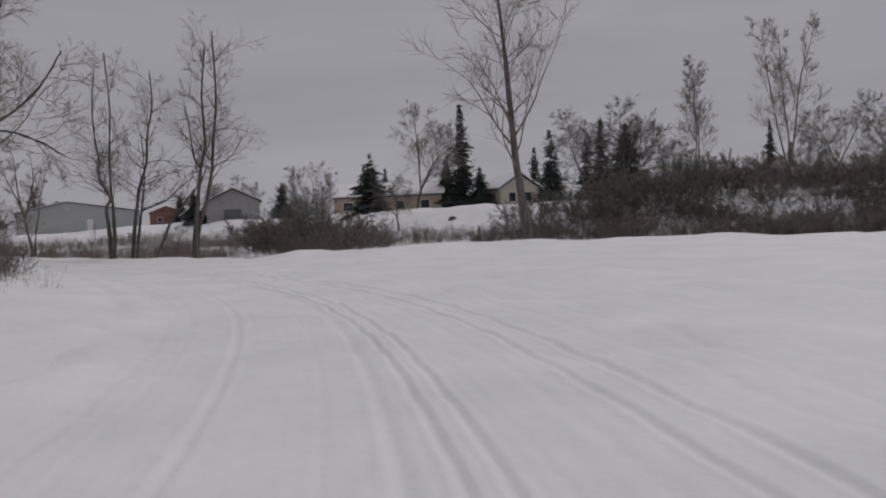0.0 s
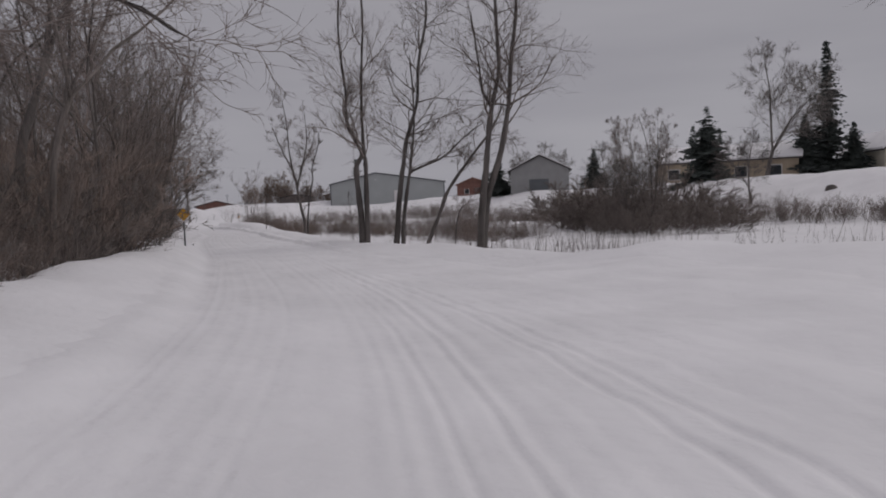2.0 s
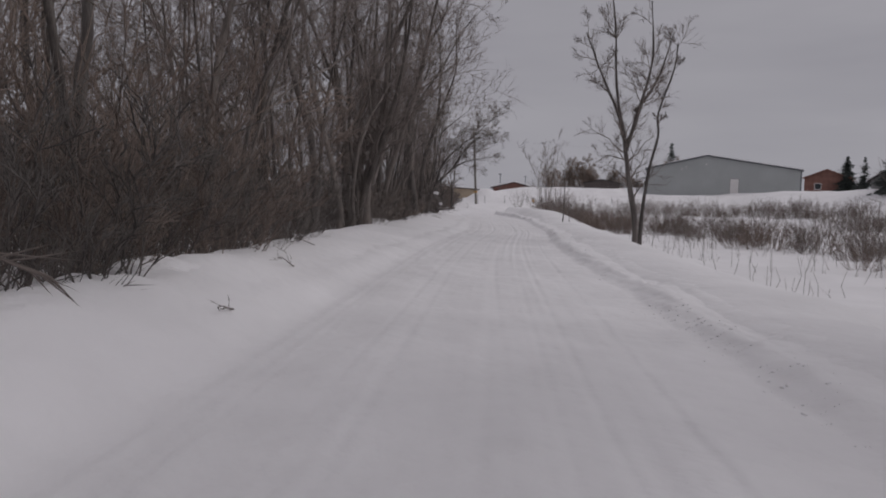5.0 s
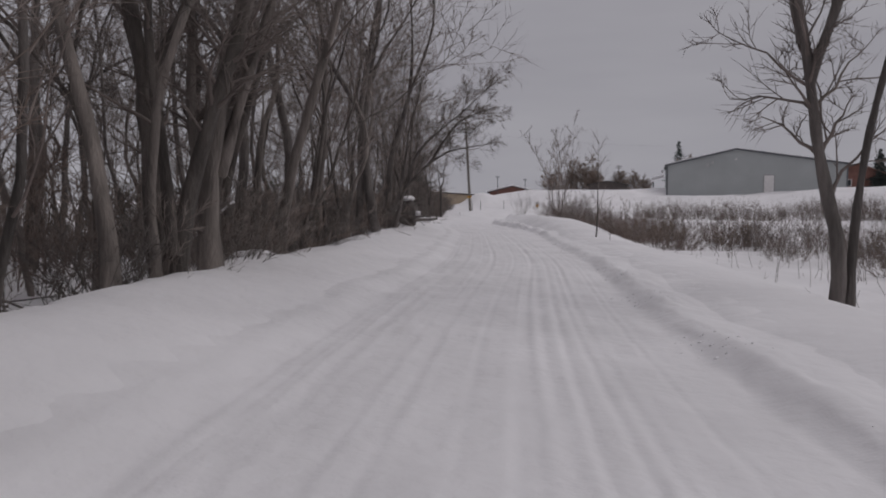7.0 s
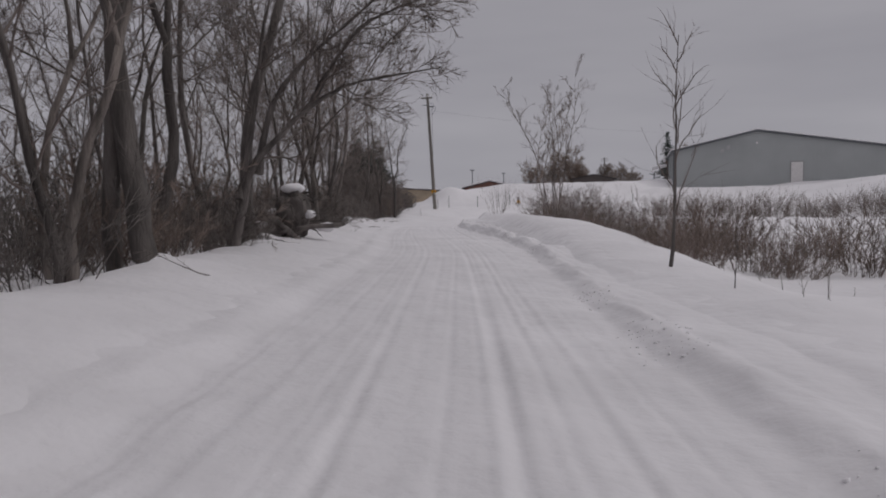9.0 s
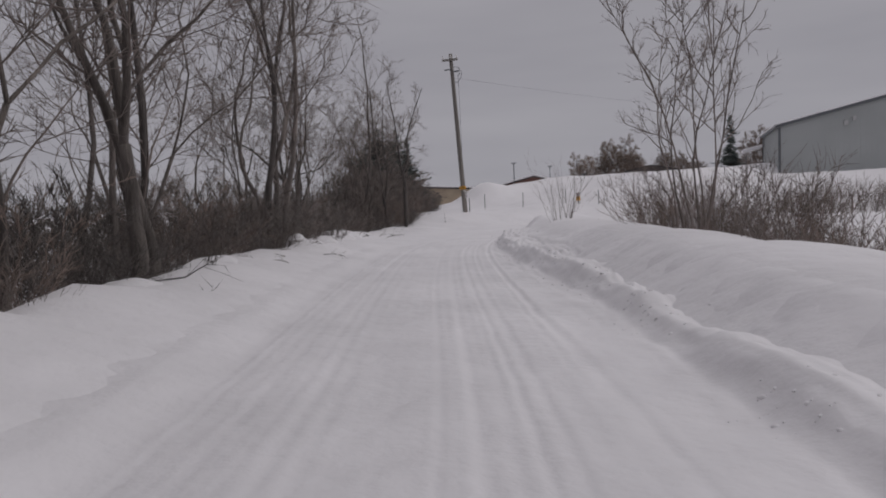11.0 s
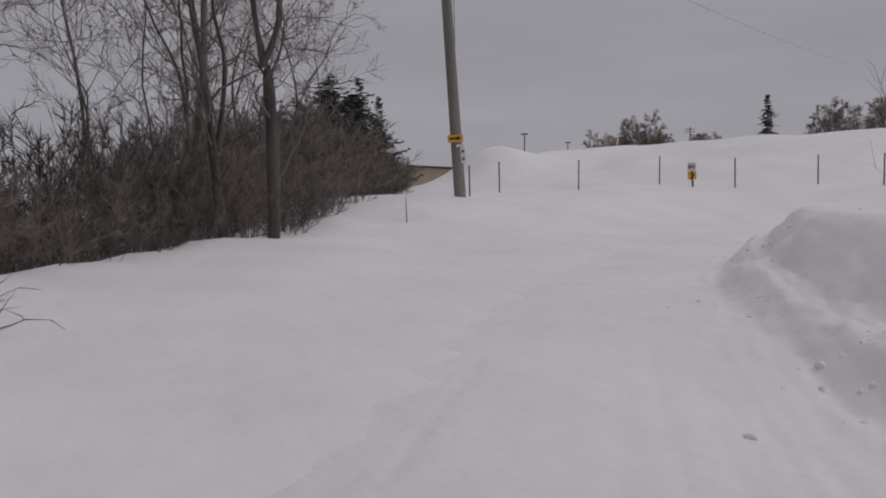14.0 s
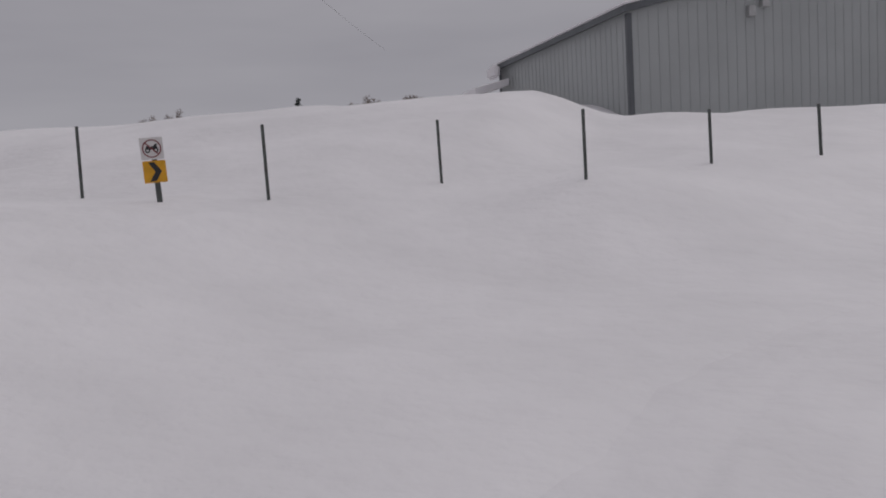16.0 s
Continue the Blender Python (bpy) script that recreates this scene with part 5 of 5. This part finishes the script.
# snow lying in caps on logs and stools along the bank
bm = bmesh.new()
bmesh.ops.create_icosphere(bm, subdivisions=3, radius=1.0)
for vt in bm.verts:
    vt.co *= 1 + 0.10 * math.sin(3.1 * vt.co.x + 1.0) * math.cos(2.7 * vt.co.y) + 0.05 * math.sin(7 * vt.co.y + 5 * vt.co.x)
CAP = from_bm("snow_cap", bm, SNOW, True)
for s, over, sx, sy, sz, turn in ((91.5, 0.1, 0.5, 0.3, 0.14, 40), (96.6, 0.15, 0.26, 0.26, 0.24, 20), (97.7, 0.1, 0.45, 0.28, 0.2, 50), (98.9, 0.15, 0.35, 0.3, 0.2, 40), (100.2, 0.1, 0.5, 0.32, 0.18, 60), (102.0, 0.2, 0.95, 0.42, 0.26, 45), (103.8, 0.1, 0.5, 0.3, 0.16, 30), (88.0, 0.1, 0.4, 0.3, 0.12, 45), (81.5, 0.2, 0.4, 0.3, 0.16, 30), (75.5, 0.15, 0.35, 0.25, 0.12, 45), (63.0, 0.15, 0.4, 0.25, 0.12, 45), (47.0, 0.1, 0.4, 0.3, 0.12, 45), (42.0, 0.15, 0.5, 0.3, 0.14, 50), (40.5, 0.2, 0.4, 0.3, 0.16, 20)):
    x, y = beside(s, -(float(np.interp(s, EDGE_S, EDGE_M)) + over))
    lay("snow_mound", CAP, pose(x, y, ground_z(x, y) - 0.04, 0, 0, turn) @ Matrix.Diagonal((sx, sy, sz, 1)), "rounded cap of snow on a buried log", "snow", "snow caps along the bank")
for x, y, sc, turn in ((-21.9, 30.1, 0.55, 0), (-20.9, 28.9, 0.55, 70), (-22.9, 31.2, 0.5, 220), (-54.0, 57.0, 0.7, 30), (-37.2, 41.4, 0.9, 250), (-60.3, 61.8, 0.9, 10), (-38.4, 42.6, 0.8, 100)):
    r4 = random.Random(int(turn + 5))
    t = Tubes()
    for k in range(16):
        w = r4.uniform(0, 6.28)
        pts, _ = stroll(r4, Vector((r4.gauss(0, 0.3), r4.gauss(0, 0.3), r4.uniform(0.0, 0.25))), Vector((math.cos(w), math.sin(w), 0.25)), r4.uniform(0.8, 1.7), 0.16, -0.05, 6)
        t.add(pts, [0.016 * (1 - 0.7 * j / 6) for j in range(7)], 5)
        ramify(r4, t, pts, 0.011, 0.004, 1, 4, 0.8, 0.0, 0.5)
    lay("brushwood", t.me("brushwood", BARK_DARK), pose(x, y, stand(x, y), 0, 0, turn) @ Matrix.Scale(sc, 4), "dark heap of fallen branches at the wood's edge", "branches", "fallen branches at the wood")
for x, y, a, ln in ((-71.3, 71.7, 2.8, 1.4), (-70.0, 71.6, 2.3, 1.5), (-71.2, 72.5, 2.5, 1.1), (-70.6, 71.3, 3.4, 0.9)):
    r2 = random.Random(int(ln * 100))
    t = Tubes()
    pts, _ = stroll(r2, Vector((0, 0, 0.03)), Vector((math.cos(a), math.sin(a), 0.03)), ln, 0.05, 0.0, 6)
    t.add(pts, [0.011 * (1 - 0.75 * j / 6) for j in range(7)], 5)
    ramify(r2, t, pts, 0.008, 0.003, 1, 4, 0.7, 0.02, ln * 0.3)
    lay("fallen_branch", t.me("fallen_branch", BARK), pose(x, y, ground_z(x, y)), "broken bare branch lying on the snow bank", "branch", "branches on the bank")
for s, n, k, sc in ((27.6, -3.6, 1, 0.3), (28.6, -3.3, 0, 0.36), (29.6, -3.5, 2, 0.45), (30.4, -4.4, 1, 0.5), (31.4, -3.7, 1, 0.5), (32.3, -4.6, 0, 0.65), (33.2, -3.8, 1, 0.6), (29.2, -4.6, 1, 0.42)):
    x, y = beside(s, n)
    plant(EDGE[k], x, y, 40 * s, sc, "low brown leafless brush on the snow bank", "brush of the roadside wood")
t = Tubes()
t.add([Vector((0, 0, -0.1)), Vector((-0.01, 0, 0.2)), Vector((-0.03, 0, 0.42))], [0.009, 0.008, 0.006], 6)
lay("stake", t.me("stake", BARK_DARK), pose(-78.2, 79.7, ground_z(-78.2, 79.7)), "thin dark stake standing in the snow", "stake")
# low arching stems and dead weeds where the wood meets the snow
tangles = []
for k in range(80):
    s = rng.uniform(14, 106)
    n = -(edge_n(s) - 0.1 + rng.uniform(-0.3, 0.8)) if s > 26 else -(5.2 + rng.uniform(0, 4.0))
    x, y = beside(s, n)
    tangles.append((LOW[rng.randrange(3)], spot(x, y, rng.uniform(0, 360), rng.uniform(0.4, 0.85))))
for k in range(14):
    x, y = beside(rng.uniform(22.5, 29), -rng.uniform(2.7, 4.2))
    tangles.append((LOW[rng.randrange(3)], spot(x, y, rng.uniform(0, 360), rng.uniform(0.25, 0.5), 1.5)))
mass("dry_stems", tangles, "low tangles of dry stems poking out of the snow", "dry stems")

# ---- brush and reeds of the wet meadow ----
MEADOW = [shrub_me(240 + k, (1.25, 1.5, 1.0, 1.35)[k], 1.6, 20, 7, 1, TWIG if k % 2 else BRUSH, 0.7, 0.06, 0.009, 0.0058, 0.14) for k in range(4)]
for s in np.arange(56, 97, 0.62):
    for row in range(3):
        x, y = beside(s + rng.uniform(-0.8, 0.8), float(np.interp(s, (56, 70, 76, 82, 95, 102), (10.5, 9.4, 8.4, 5.9, 4.2, 4.4))) + 1.7 * row + rng.uniform(-0.8, 1.2))
        b, _ = along(BROW, np.array([x]), np.array([y]))
        if b[0] < 9 or rng.random() < 0.3 - 0.9 * float(ripple(x, y, 4.5)):
            continue
        plant(MEADOW[rng.randrange(4)], x, y, rng.uniform(0, 360), rng.uniform(0.45, 1.0) + 0.35 * max(0.0, float(ripple(x, y, 4.5))), "leafless grey-brown brush standing in the snowy meadow", "brush of the meadow", "meadow_brush")
bank = []
brow_pts = [(-70.0, 92.0), (-58.3, 95.8), (-47.7, 90.9), (-30.6, 80.5), (-12.4, 70.3), (1.7, 64.5), (17.8, 60.8), (39.9, 57.2)]
for (ax, ay), (bx, by) in zip(brow_pts[:-1], brow_pts[1:]):
    ln = math.hypot(bx - ax, by - ay)
    for d in np.arange(0, ln, 0.95):
        for row in range(2):
            u = d / ln
            x, y = ax + (bx - ax) * u + rng.uniform(-0.6, 0.6), ay + (by - ay) * u + rng.uniform(-0.7, 0.7) + row * 1.7
            bank.append((MEADOW[rng.randrange(4)], spot(x, y, rng.uniform(0, 360), rng.uniform(0.75, 1.15) * (1.15 if x > 2 else 1.0))))
mass("bank_brush", bank, "dense leafless grey-brown brush along the foot of the far bank", "brush")
UPRIGHT = [shrub_me(260 + k, (2.1, 1.8, 2.3)[k], 1.4, 15, 4, 1, TWIG, 0.42, 0.07, 0.011, 0.004, 0.12) for k in range(3)]
x, y = -72.0, 85.4
plant(UPRIGHT[0], x, y, 0, 1.0, "upright bare bush on the snow slope", "", "bare_bush")
for x, y, sc in ((-65.4, 74.35, 0.78), (-70.5, 84.2, 1.0), (-69.3, 83.4, 0.9), (-68.6, 84.6, 1.0), (-67.2, 83.2, 0.9), (-66.0, 82.0, 1.0)):
    plant(UPRIGHT[rng.randrange(3)], x, y, rng.uniform(0, 360), sc, "upright bare bush on the snow slope", "bushes on the slope", "bare_bush")
reeds = Tubes()
spots = []
for k in range(6600):
    if k > 5200:
        spots.append(beside(rng.uniform(26, 50), rng.uniform(4.4, 13)))
    elif k % 3:
        spots.append(beside(rng.uniform(20, 92), rng.uniform(4.6, 24)))
    else:
        u = rng.random()
        spots.append((26 - 75 * u + rng.uniform(-6, 6), 52 + 36 * u + rng.uniform(-8, 8)))
for k in range(2600):
    spots.append((rng.uniform(-21, 2), rng.uniform(35.0, 46)))
spots = np.array(spots)
spot_s = along(LINE, spots[:, 0], spots[:, 1])[1] - START
keep = (along(LINE, spots[:, 0], spots[:, 1])[0] > 3.2) & ((spot_s > 46) | (along(RIM, spots[:, 0], spots[:, 1])[0] > 1.6)) & (along(BROW, spots[:, 0], spots[:, 1])[0] > 8)
patch = ripple(spots[:, 0], spots[:, 1], 3.5)
for (x, y), thick in zip(spots[keep], patch[keep]):
    if rng.random() > 0.35 + 1.1 * thick:
        continue
    p = Vector((x, y, stand(x, y) - 0.05))
    q = p + Vector((rng.gauss(0, 0.18), rng.gauss(0, 0.18), 1)) * rng.uniform(0.25, 0.95) ** 1.3
    c = p.lerp(q, 0.55) + Vector((rng.gauss(0, 0.05), rng.gauss(0, 0.05), 0))
    reeds.add([p, c, q], [0.006, 0.0045, 0.0025], 3)
    for _ in range(rng.choice((0, 0, 1, 2))):
        reeds.spike(c, c + Vector((rng.gauss(0, 0.12), rng.gauss(0, 0.12), rng.uniform(0.08, 0.25))), 0.003)
lay("reeds", reeds.me("reeds", TWIG), pose(0, 0, 0), "thin dry reeds and weed stems sticking out of the snow", "reeds", kind="stuff")

# ---- trees of the far bank ----
FAR = [bare_tree(400 + k, 10, 0.2, 42, 0.2, crown_mat=BARK, density=10, spread=1.0, forks=(2, 3, 2, 3)[k], fork_at=0.22, reach=0.5, lift=0.03, fine=0.009) for k in range(4)]
# distance haze put into the colour: these crowns take the pale willow bark
HAZY = [bare_tree(420 + k, 10, 0.25, 54, 0.15, crown_mat=WILLOW_AND_HAZED, density=11, spread=1.1, forks=3, fork_at=0.2, reach=0.45, lift=0.02, fine=0.016) for k in range(2)]
SLIM = [bare_tree(410 + k, 14, 0.16, 40, 0.2, density=9, spread=0.65, forks=(2, 3)[k], fork_at=0.12, reach=0.3, lift=0.12, fine=0.008) for k in range(2)]
SCRUB = [shrub_me(250 + k, 3.9, 5.2, 38, 9, 2, TWIG if k else BARK, 0.95, 0.02, 0.022, 0.012, 0.2) for k in range(2)]
for x, y, me, sc, label in (
    (-19.1, 97.2, FAR[1], 1.15, "old bare tree with a rounded crown beside a house"),
    (11.5, 89.3, SLIM[0], 1.05, "tall slim bare tree with many upright stems"),
    (22.2, 96.1, SLIM[1], 1.35, "tall bare tree behind a hedge"),
    (27.7, 96.6, FAR[0], 0.95, "tall bare tree behind a hedge"),
    (-20.6, 64.6, SLIM[0], 0.42, "slim bare tree among the meadow brush"),
    (-19.2, 58.7, SLIM[1], 0.45, "slim bare tree among the meadow brush"),
    (-20.8, 59.6, SLIM[0], 0.45, "slim bare tree among the meadow brush"),
    (-24.8, 67.6, FAR[1], 0.5, "low bare tree with a round crown in the meadow"),
    (-19.7, 57.2, FAR[0], 0.40, "low bare tree with a round crown in the meadow"),
    (-17.5, 78.2, FAR[2], 0.55, "small bare tree on the far bank"),
    (6.1, 72.6, FAR[3], 0.55, "bare brown tree above the hedge"),
    (-0.1, 84.5, FAR[0], 0.85, "bare brown tree above the hedge"),
    (3.6, 78.6, FAR[1], 0.82, "bare brown tree above the hedge"),
    (4.4, 82.6, FAR[2], 0.8, "bare brown tree above the hedge"),
    (10.0, 78.7, FAR[0], 0.4, "bare brown tree above the hedge"),
    (15.9, 80.8, FAR[1], 0.35, "bare brown tree above the hedge"),
    (30.4, 85.0, FAR[3], 0.8, "bare drooping tree at the hedge"),
    (35.4, 83.1, FAR[2], 0.75, "bare drooping tree at the hedge"),
    (26.0, 101.8, FAR[2], 0.6, "bare tree near a farmhouse"),
    (32.3, 91.1, FAR[1], 0.85, "bare drooping tree at the hedge"),
    (-136.8, 159.4, HAZY[0], 0.9, "distant bare tree with a rounded crown"),
    (-139.8, 158.1, HAZY[1], 0.65, "distant bare tree with a rounded crown"),
    (-128.7, 159.1, HAZY[1], 0.62, "distant bare tree with a rounded crown"),
    (-132.3, 167.7, HAZY[0], 0.62, "distant bare tree with a rounded crown"),
    (-135.5, 147.4, HAZY[0], 0.6, "distant bare tree with a rounded crown"),
    (-123.6, 162.3, HAZY[1], 0.45, "distant bare tree with a rounded crown"),
    (-137.2, 163.0, HAZY[0], 0.65, "distant bare tree with a rounded crown"),
    (-131.0, 156.0, HAZY[1], 0.62, "distant bare tree with a rounded crown"),
    (-105.8, 150.8, HAZY[0], 0.72, "distant bare tree behind the hall"),
    (-101.2, 150.4, HAZY[1], 0.72, "distant bare tree behind the hall"),
    (-62.0, 135.0, FAR[0], 0.75, "bare tree behind the hall"),
    (-55.2, 129.2, FAR[1], 0.75, "bare tree behind the hall"),
):
    place_tree(me, x, y, stand(x, y) if x > -90 or y < 110 else 1.9, rng.uniform(0, 360), label, "tree", "trees of the far bank", sc)
hedge = []
for x, y, sc in ((6.0, 75.5, 1.2), (9.0, 77.0, 1.2), (13.0, 77.5, 1.0), (17.5, 76.0, 0.9), (21.5, 75.0, 1.0), (26.0, 74.0, 0.9), (3.5, 76.5, 1.2), (16.0, 83.0, 0.9), (20.5, 83.0, 0.9), (25.0, 83.0, 1.0), (-18.9, 56.2, 0.42), (-21.2, 59.1, 0.42), (-17.4, 58.2, 0.4), (-19.7, 61.2, 0.5), (-15.7, 59.7, 0.5), (-24.9, 68.6, 0.85), (-22.3, 66.1, 0.9), (-28.9, 70.0, 0.7), (-25.3, 65.6, 0.7), (-17.8, 66.7, 0.6), (-21.4, 69.6, 1.0), (-1.4, 71.5, 1.1), (2.1, 73.5, 1.2), (11.5, 74.7, 1.3), (15.6, 72.8, 1.0), (19.6, 71.3, 0.9), (23.6, 69.9, 1.0), (27.6, 69.0, 0.9), (31.7, 68.1, 0.9), (-5.4, 72.4, 0.8), (-3.8, 64.4, 0.6), (-7.8, 63.4, 0.45), (-26.9, 72.0, 0.8), (-19.5, 67.2, 0.75), (0.6, 69.0, 1.0), (4.1, 71.1, 1.35), (7.1, 72.1, 1.4), (9.6, 72.7, 1.1), (13.6, 69.7, 0.8), (17.6, 68.8, 0.75), (21.7, 67.9, 0.8), (25.7, 66.9, 0.8), (29.7, 66.0, 0.75), (-2.8, 66.5, 0.75), (33.7, 65.1, 0.8), (-6.4, 68.4, 0.55), (37.7, 64.2, 0.8)):
    hedge.append((SCRUB[rng.randrange(2)], spot(x, y, rng.uniform(0, 360), 0.62 + 0.2 * sc if x > 1.5 else sc * (0.85 if x > -6 else 1.0))))
for k in range(46):
    x = rng.uniform(0, 38)
    hedge.append((SCRUB[rng.randrange(2)], spot(x, 66.5 - 0.16 * x + rng.uniform(-3.0, 5.0), rng.uniform(0, 360), rng.uniform(0.42, 0.68))))
for x, y, sc in ((-22.5, 62.0, 0.72), (-24.5, 64.0, 0.8), (-20.5, 62.5, 0.7), (-26.5, 66.5, 0.75)):
    hedge.append((SCRUB[rng.randrange(2)], spot(x, y, rng.uniform(0, 360), sc)))
mass("hedge_scrub", hedge, "tall bare grey-brown scrub on the far side of the meadow", "scrub")
SPRUCE = [conifer(300, 12, 4.4, 30, 12, 0.5, 0.05, 0.14), conifer(301, 8, 4.2, 24, 12, 0.45, 0.05, 0.12), conifer(302, 6, 5.0, 22, 14, 0.5, 0.06, 0.2), conifer(303, 9, 6.4, 30, 16, 0.45, 0.04, 0.15), conifer(304, 4.0, 2.3, 30, 9, 0.6, 0.02, 0.25, -0.1, 0.6), conifer(305, 3.4, 2.8, 28, 10, 0.6, 0.02, 0.25, -0.15, 0.5)]
for x, y, k, sc, label in (
    (-14.6, 105.9, 0, 1.12, "tall dark spruce with a ragged top"), (-16.5, 104.7, 3, 0.72, "broad dark cedar below a spruce"), (-12.2, 104.8, 3, 0.6, "broad dark cedar below a spruce"),
    (-23.0, 90.5, 2, 1.05, "dark bushy pine in front of a house"), (-5.5, 112.3, 1, 1.0, "dark pointed spruce on the far bank"), (-2.6, 115.7, 1, 0.85, "dark pointed spruce on the far bank"), (1.0, 103.0, 1, 0.95, "dark pointed spruce on the far bank"),
    (-28.6, 110.0, 1, 0.85, "dark spruce behind a roof"), (-26.1, 112.1, 1, 0.8, "dark spruce behind a roof"),
    (31.7, 137.7, 0, 0.85, "dark spruce beside a farmhouse"), (34.9, 138.1, 1, 0.85, "dark spruce beside a farmhouse"), (-3.3, 94.4, 1, 1.0, "dark pointed spruce on the far bank"), (2.2, 92.5, 1, 1.1, "dark pointed spruce on the far bank"), (5.2, 96.6, 3, 0.95, "dark broad spruce on the far bank"), (34.1, 99.1, 3, 0.6, "dark cedar at the hedge"), (38.2, 95.2, 3, 0.6, "dark cedar at the hedge"),
    (-80.0, 158.0, 3, 0.75, "dark cedar beside a brown house"), (-76.0, 155.0, 1, 0.8, "dark spruce beside a brown house"), (-70.0, 150.0, 3, 0.7, "dark cedar behind the hall"), (-49.7, 102.6, 3, 0.5, "dark cedar between two houses"), (-52.4, 120.5, 1, 0.7, "dark spruce behind houses"), (-43.1, 117.7, 3, 0.6, "dark cedar behind a barn"),
    (-110.0, 95.4, 5, 2.15, "ragged dark cedar in brush at the wood's end"), (-110.0, 97.4, 4, 1.85, "ragged dark cedar in brush at the wood's end"), (-118.0, 103.9, 1, 0.92, "ragged dark spruce beyond the brush at the wood's end"), (-109.0, 93.6, 5, 1.6, "ragged dark cedar in brush at the wood's end"), (-112.5, 100.0, 5, 1.6, "ragged dark cedar in brush at the wood's end"), (-106.5, 94.6, 5, 1.5, "ragged dark cedar in brush at the wood's end"), (-104.0, 90.5, 5, 1.4, "ragged dark cedar in brush at the wood's end"),
):
    place_tree(SPRUCE[k], x, y, stand(x, y), rng.uniform(0, 360), label, "tree", "", sc, "spruce_tree")
place_tree(SPRUCE[1], -138.5, 192.2, 3.4, 30, "solitary dark spruce on the hill behind the hall", "tree", "", 1.6, "spruce_tree")

# dark stump in the snow of the far slope
lay("stump", prism_me("stump", [(-0.45, -0.2), (0.45, -0.2), (0.38, 0.25), (0.1, 0.42), (-0.28, 0.34)], 0.5, BARK_DARK, 0.08), pose(-12.4, 77.9, stand(-12.4, 77.9)), "dark stump half buried in the snow", "stump")

# ---- crumbled snow along the trail's edges ----
bm = bmesh.new()
clod = bmesh.ops.create_icosphere(bm, subdivisions=2, radius=1.0)
cv = np.array([v.co[:] for v in bm.verts])
cf = np.array([[v.index for v in fc.verts] for fc in bm.faces])
bm.free()
v, f = [], []
r3 = np.random.RandomState(4)
for k in range(5600):
    s = r3.uniform(40, 112)
    lateness = float(step(80, 92, s))
    big = k % 9 == 0 and lateness > 0.2
    n = float(np.interp(s, FOOT_S, FOOT_N)) + 0.14 + 0.14 * lateness + r3.normal(0, 0.11 + 0.15 * lateness)
    i = int(np.clip(np.searchsorted(ss, START + s), 1, len(ss) - 2))
    j = int(np.clip(np.searchsorted(nn[i], n), 1, nn.shape[1] - 2))
    if r3.rand() > 0.15 + 0.9 * float(ripple(TX[i, j], TY[i, j], 2.6)):
        continue
    size = 0.012 + 0.018 * r3.rand() ** 2 if big else 0.004 + 0.014 * r3.rand() ** 3
    here = np.array((TX[i, j], TY[i, j], TZ[i, j] - size * 0.1))
    p = cv * (1 + 0.16 * r3.normal(size=(len(cv), 1))) * size * r3.uniform(0.7, 1.4, 3) * (1, 1, 0.75) + here
    f.extend((cf + len(v)).tolist())
    v.extend(p.tolist())
lay("snow_clods", mesh_data("snow_clods", v, f, SNOW), pose(0, 0, 0), "small crumbled snow lumps along the trail's banks", "snow", kind="stuff")
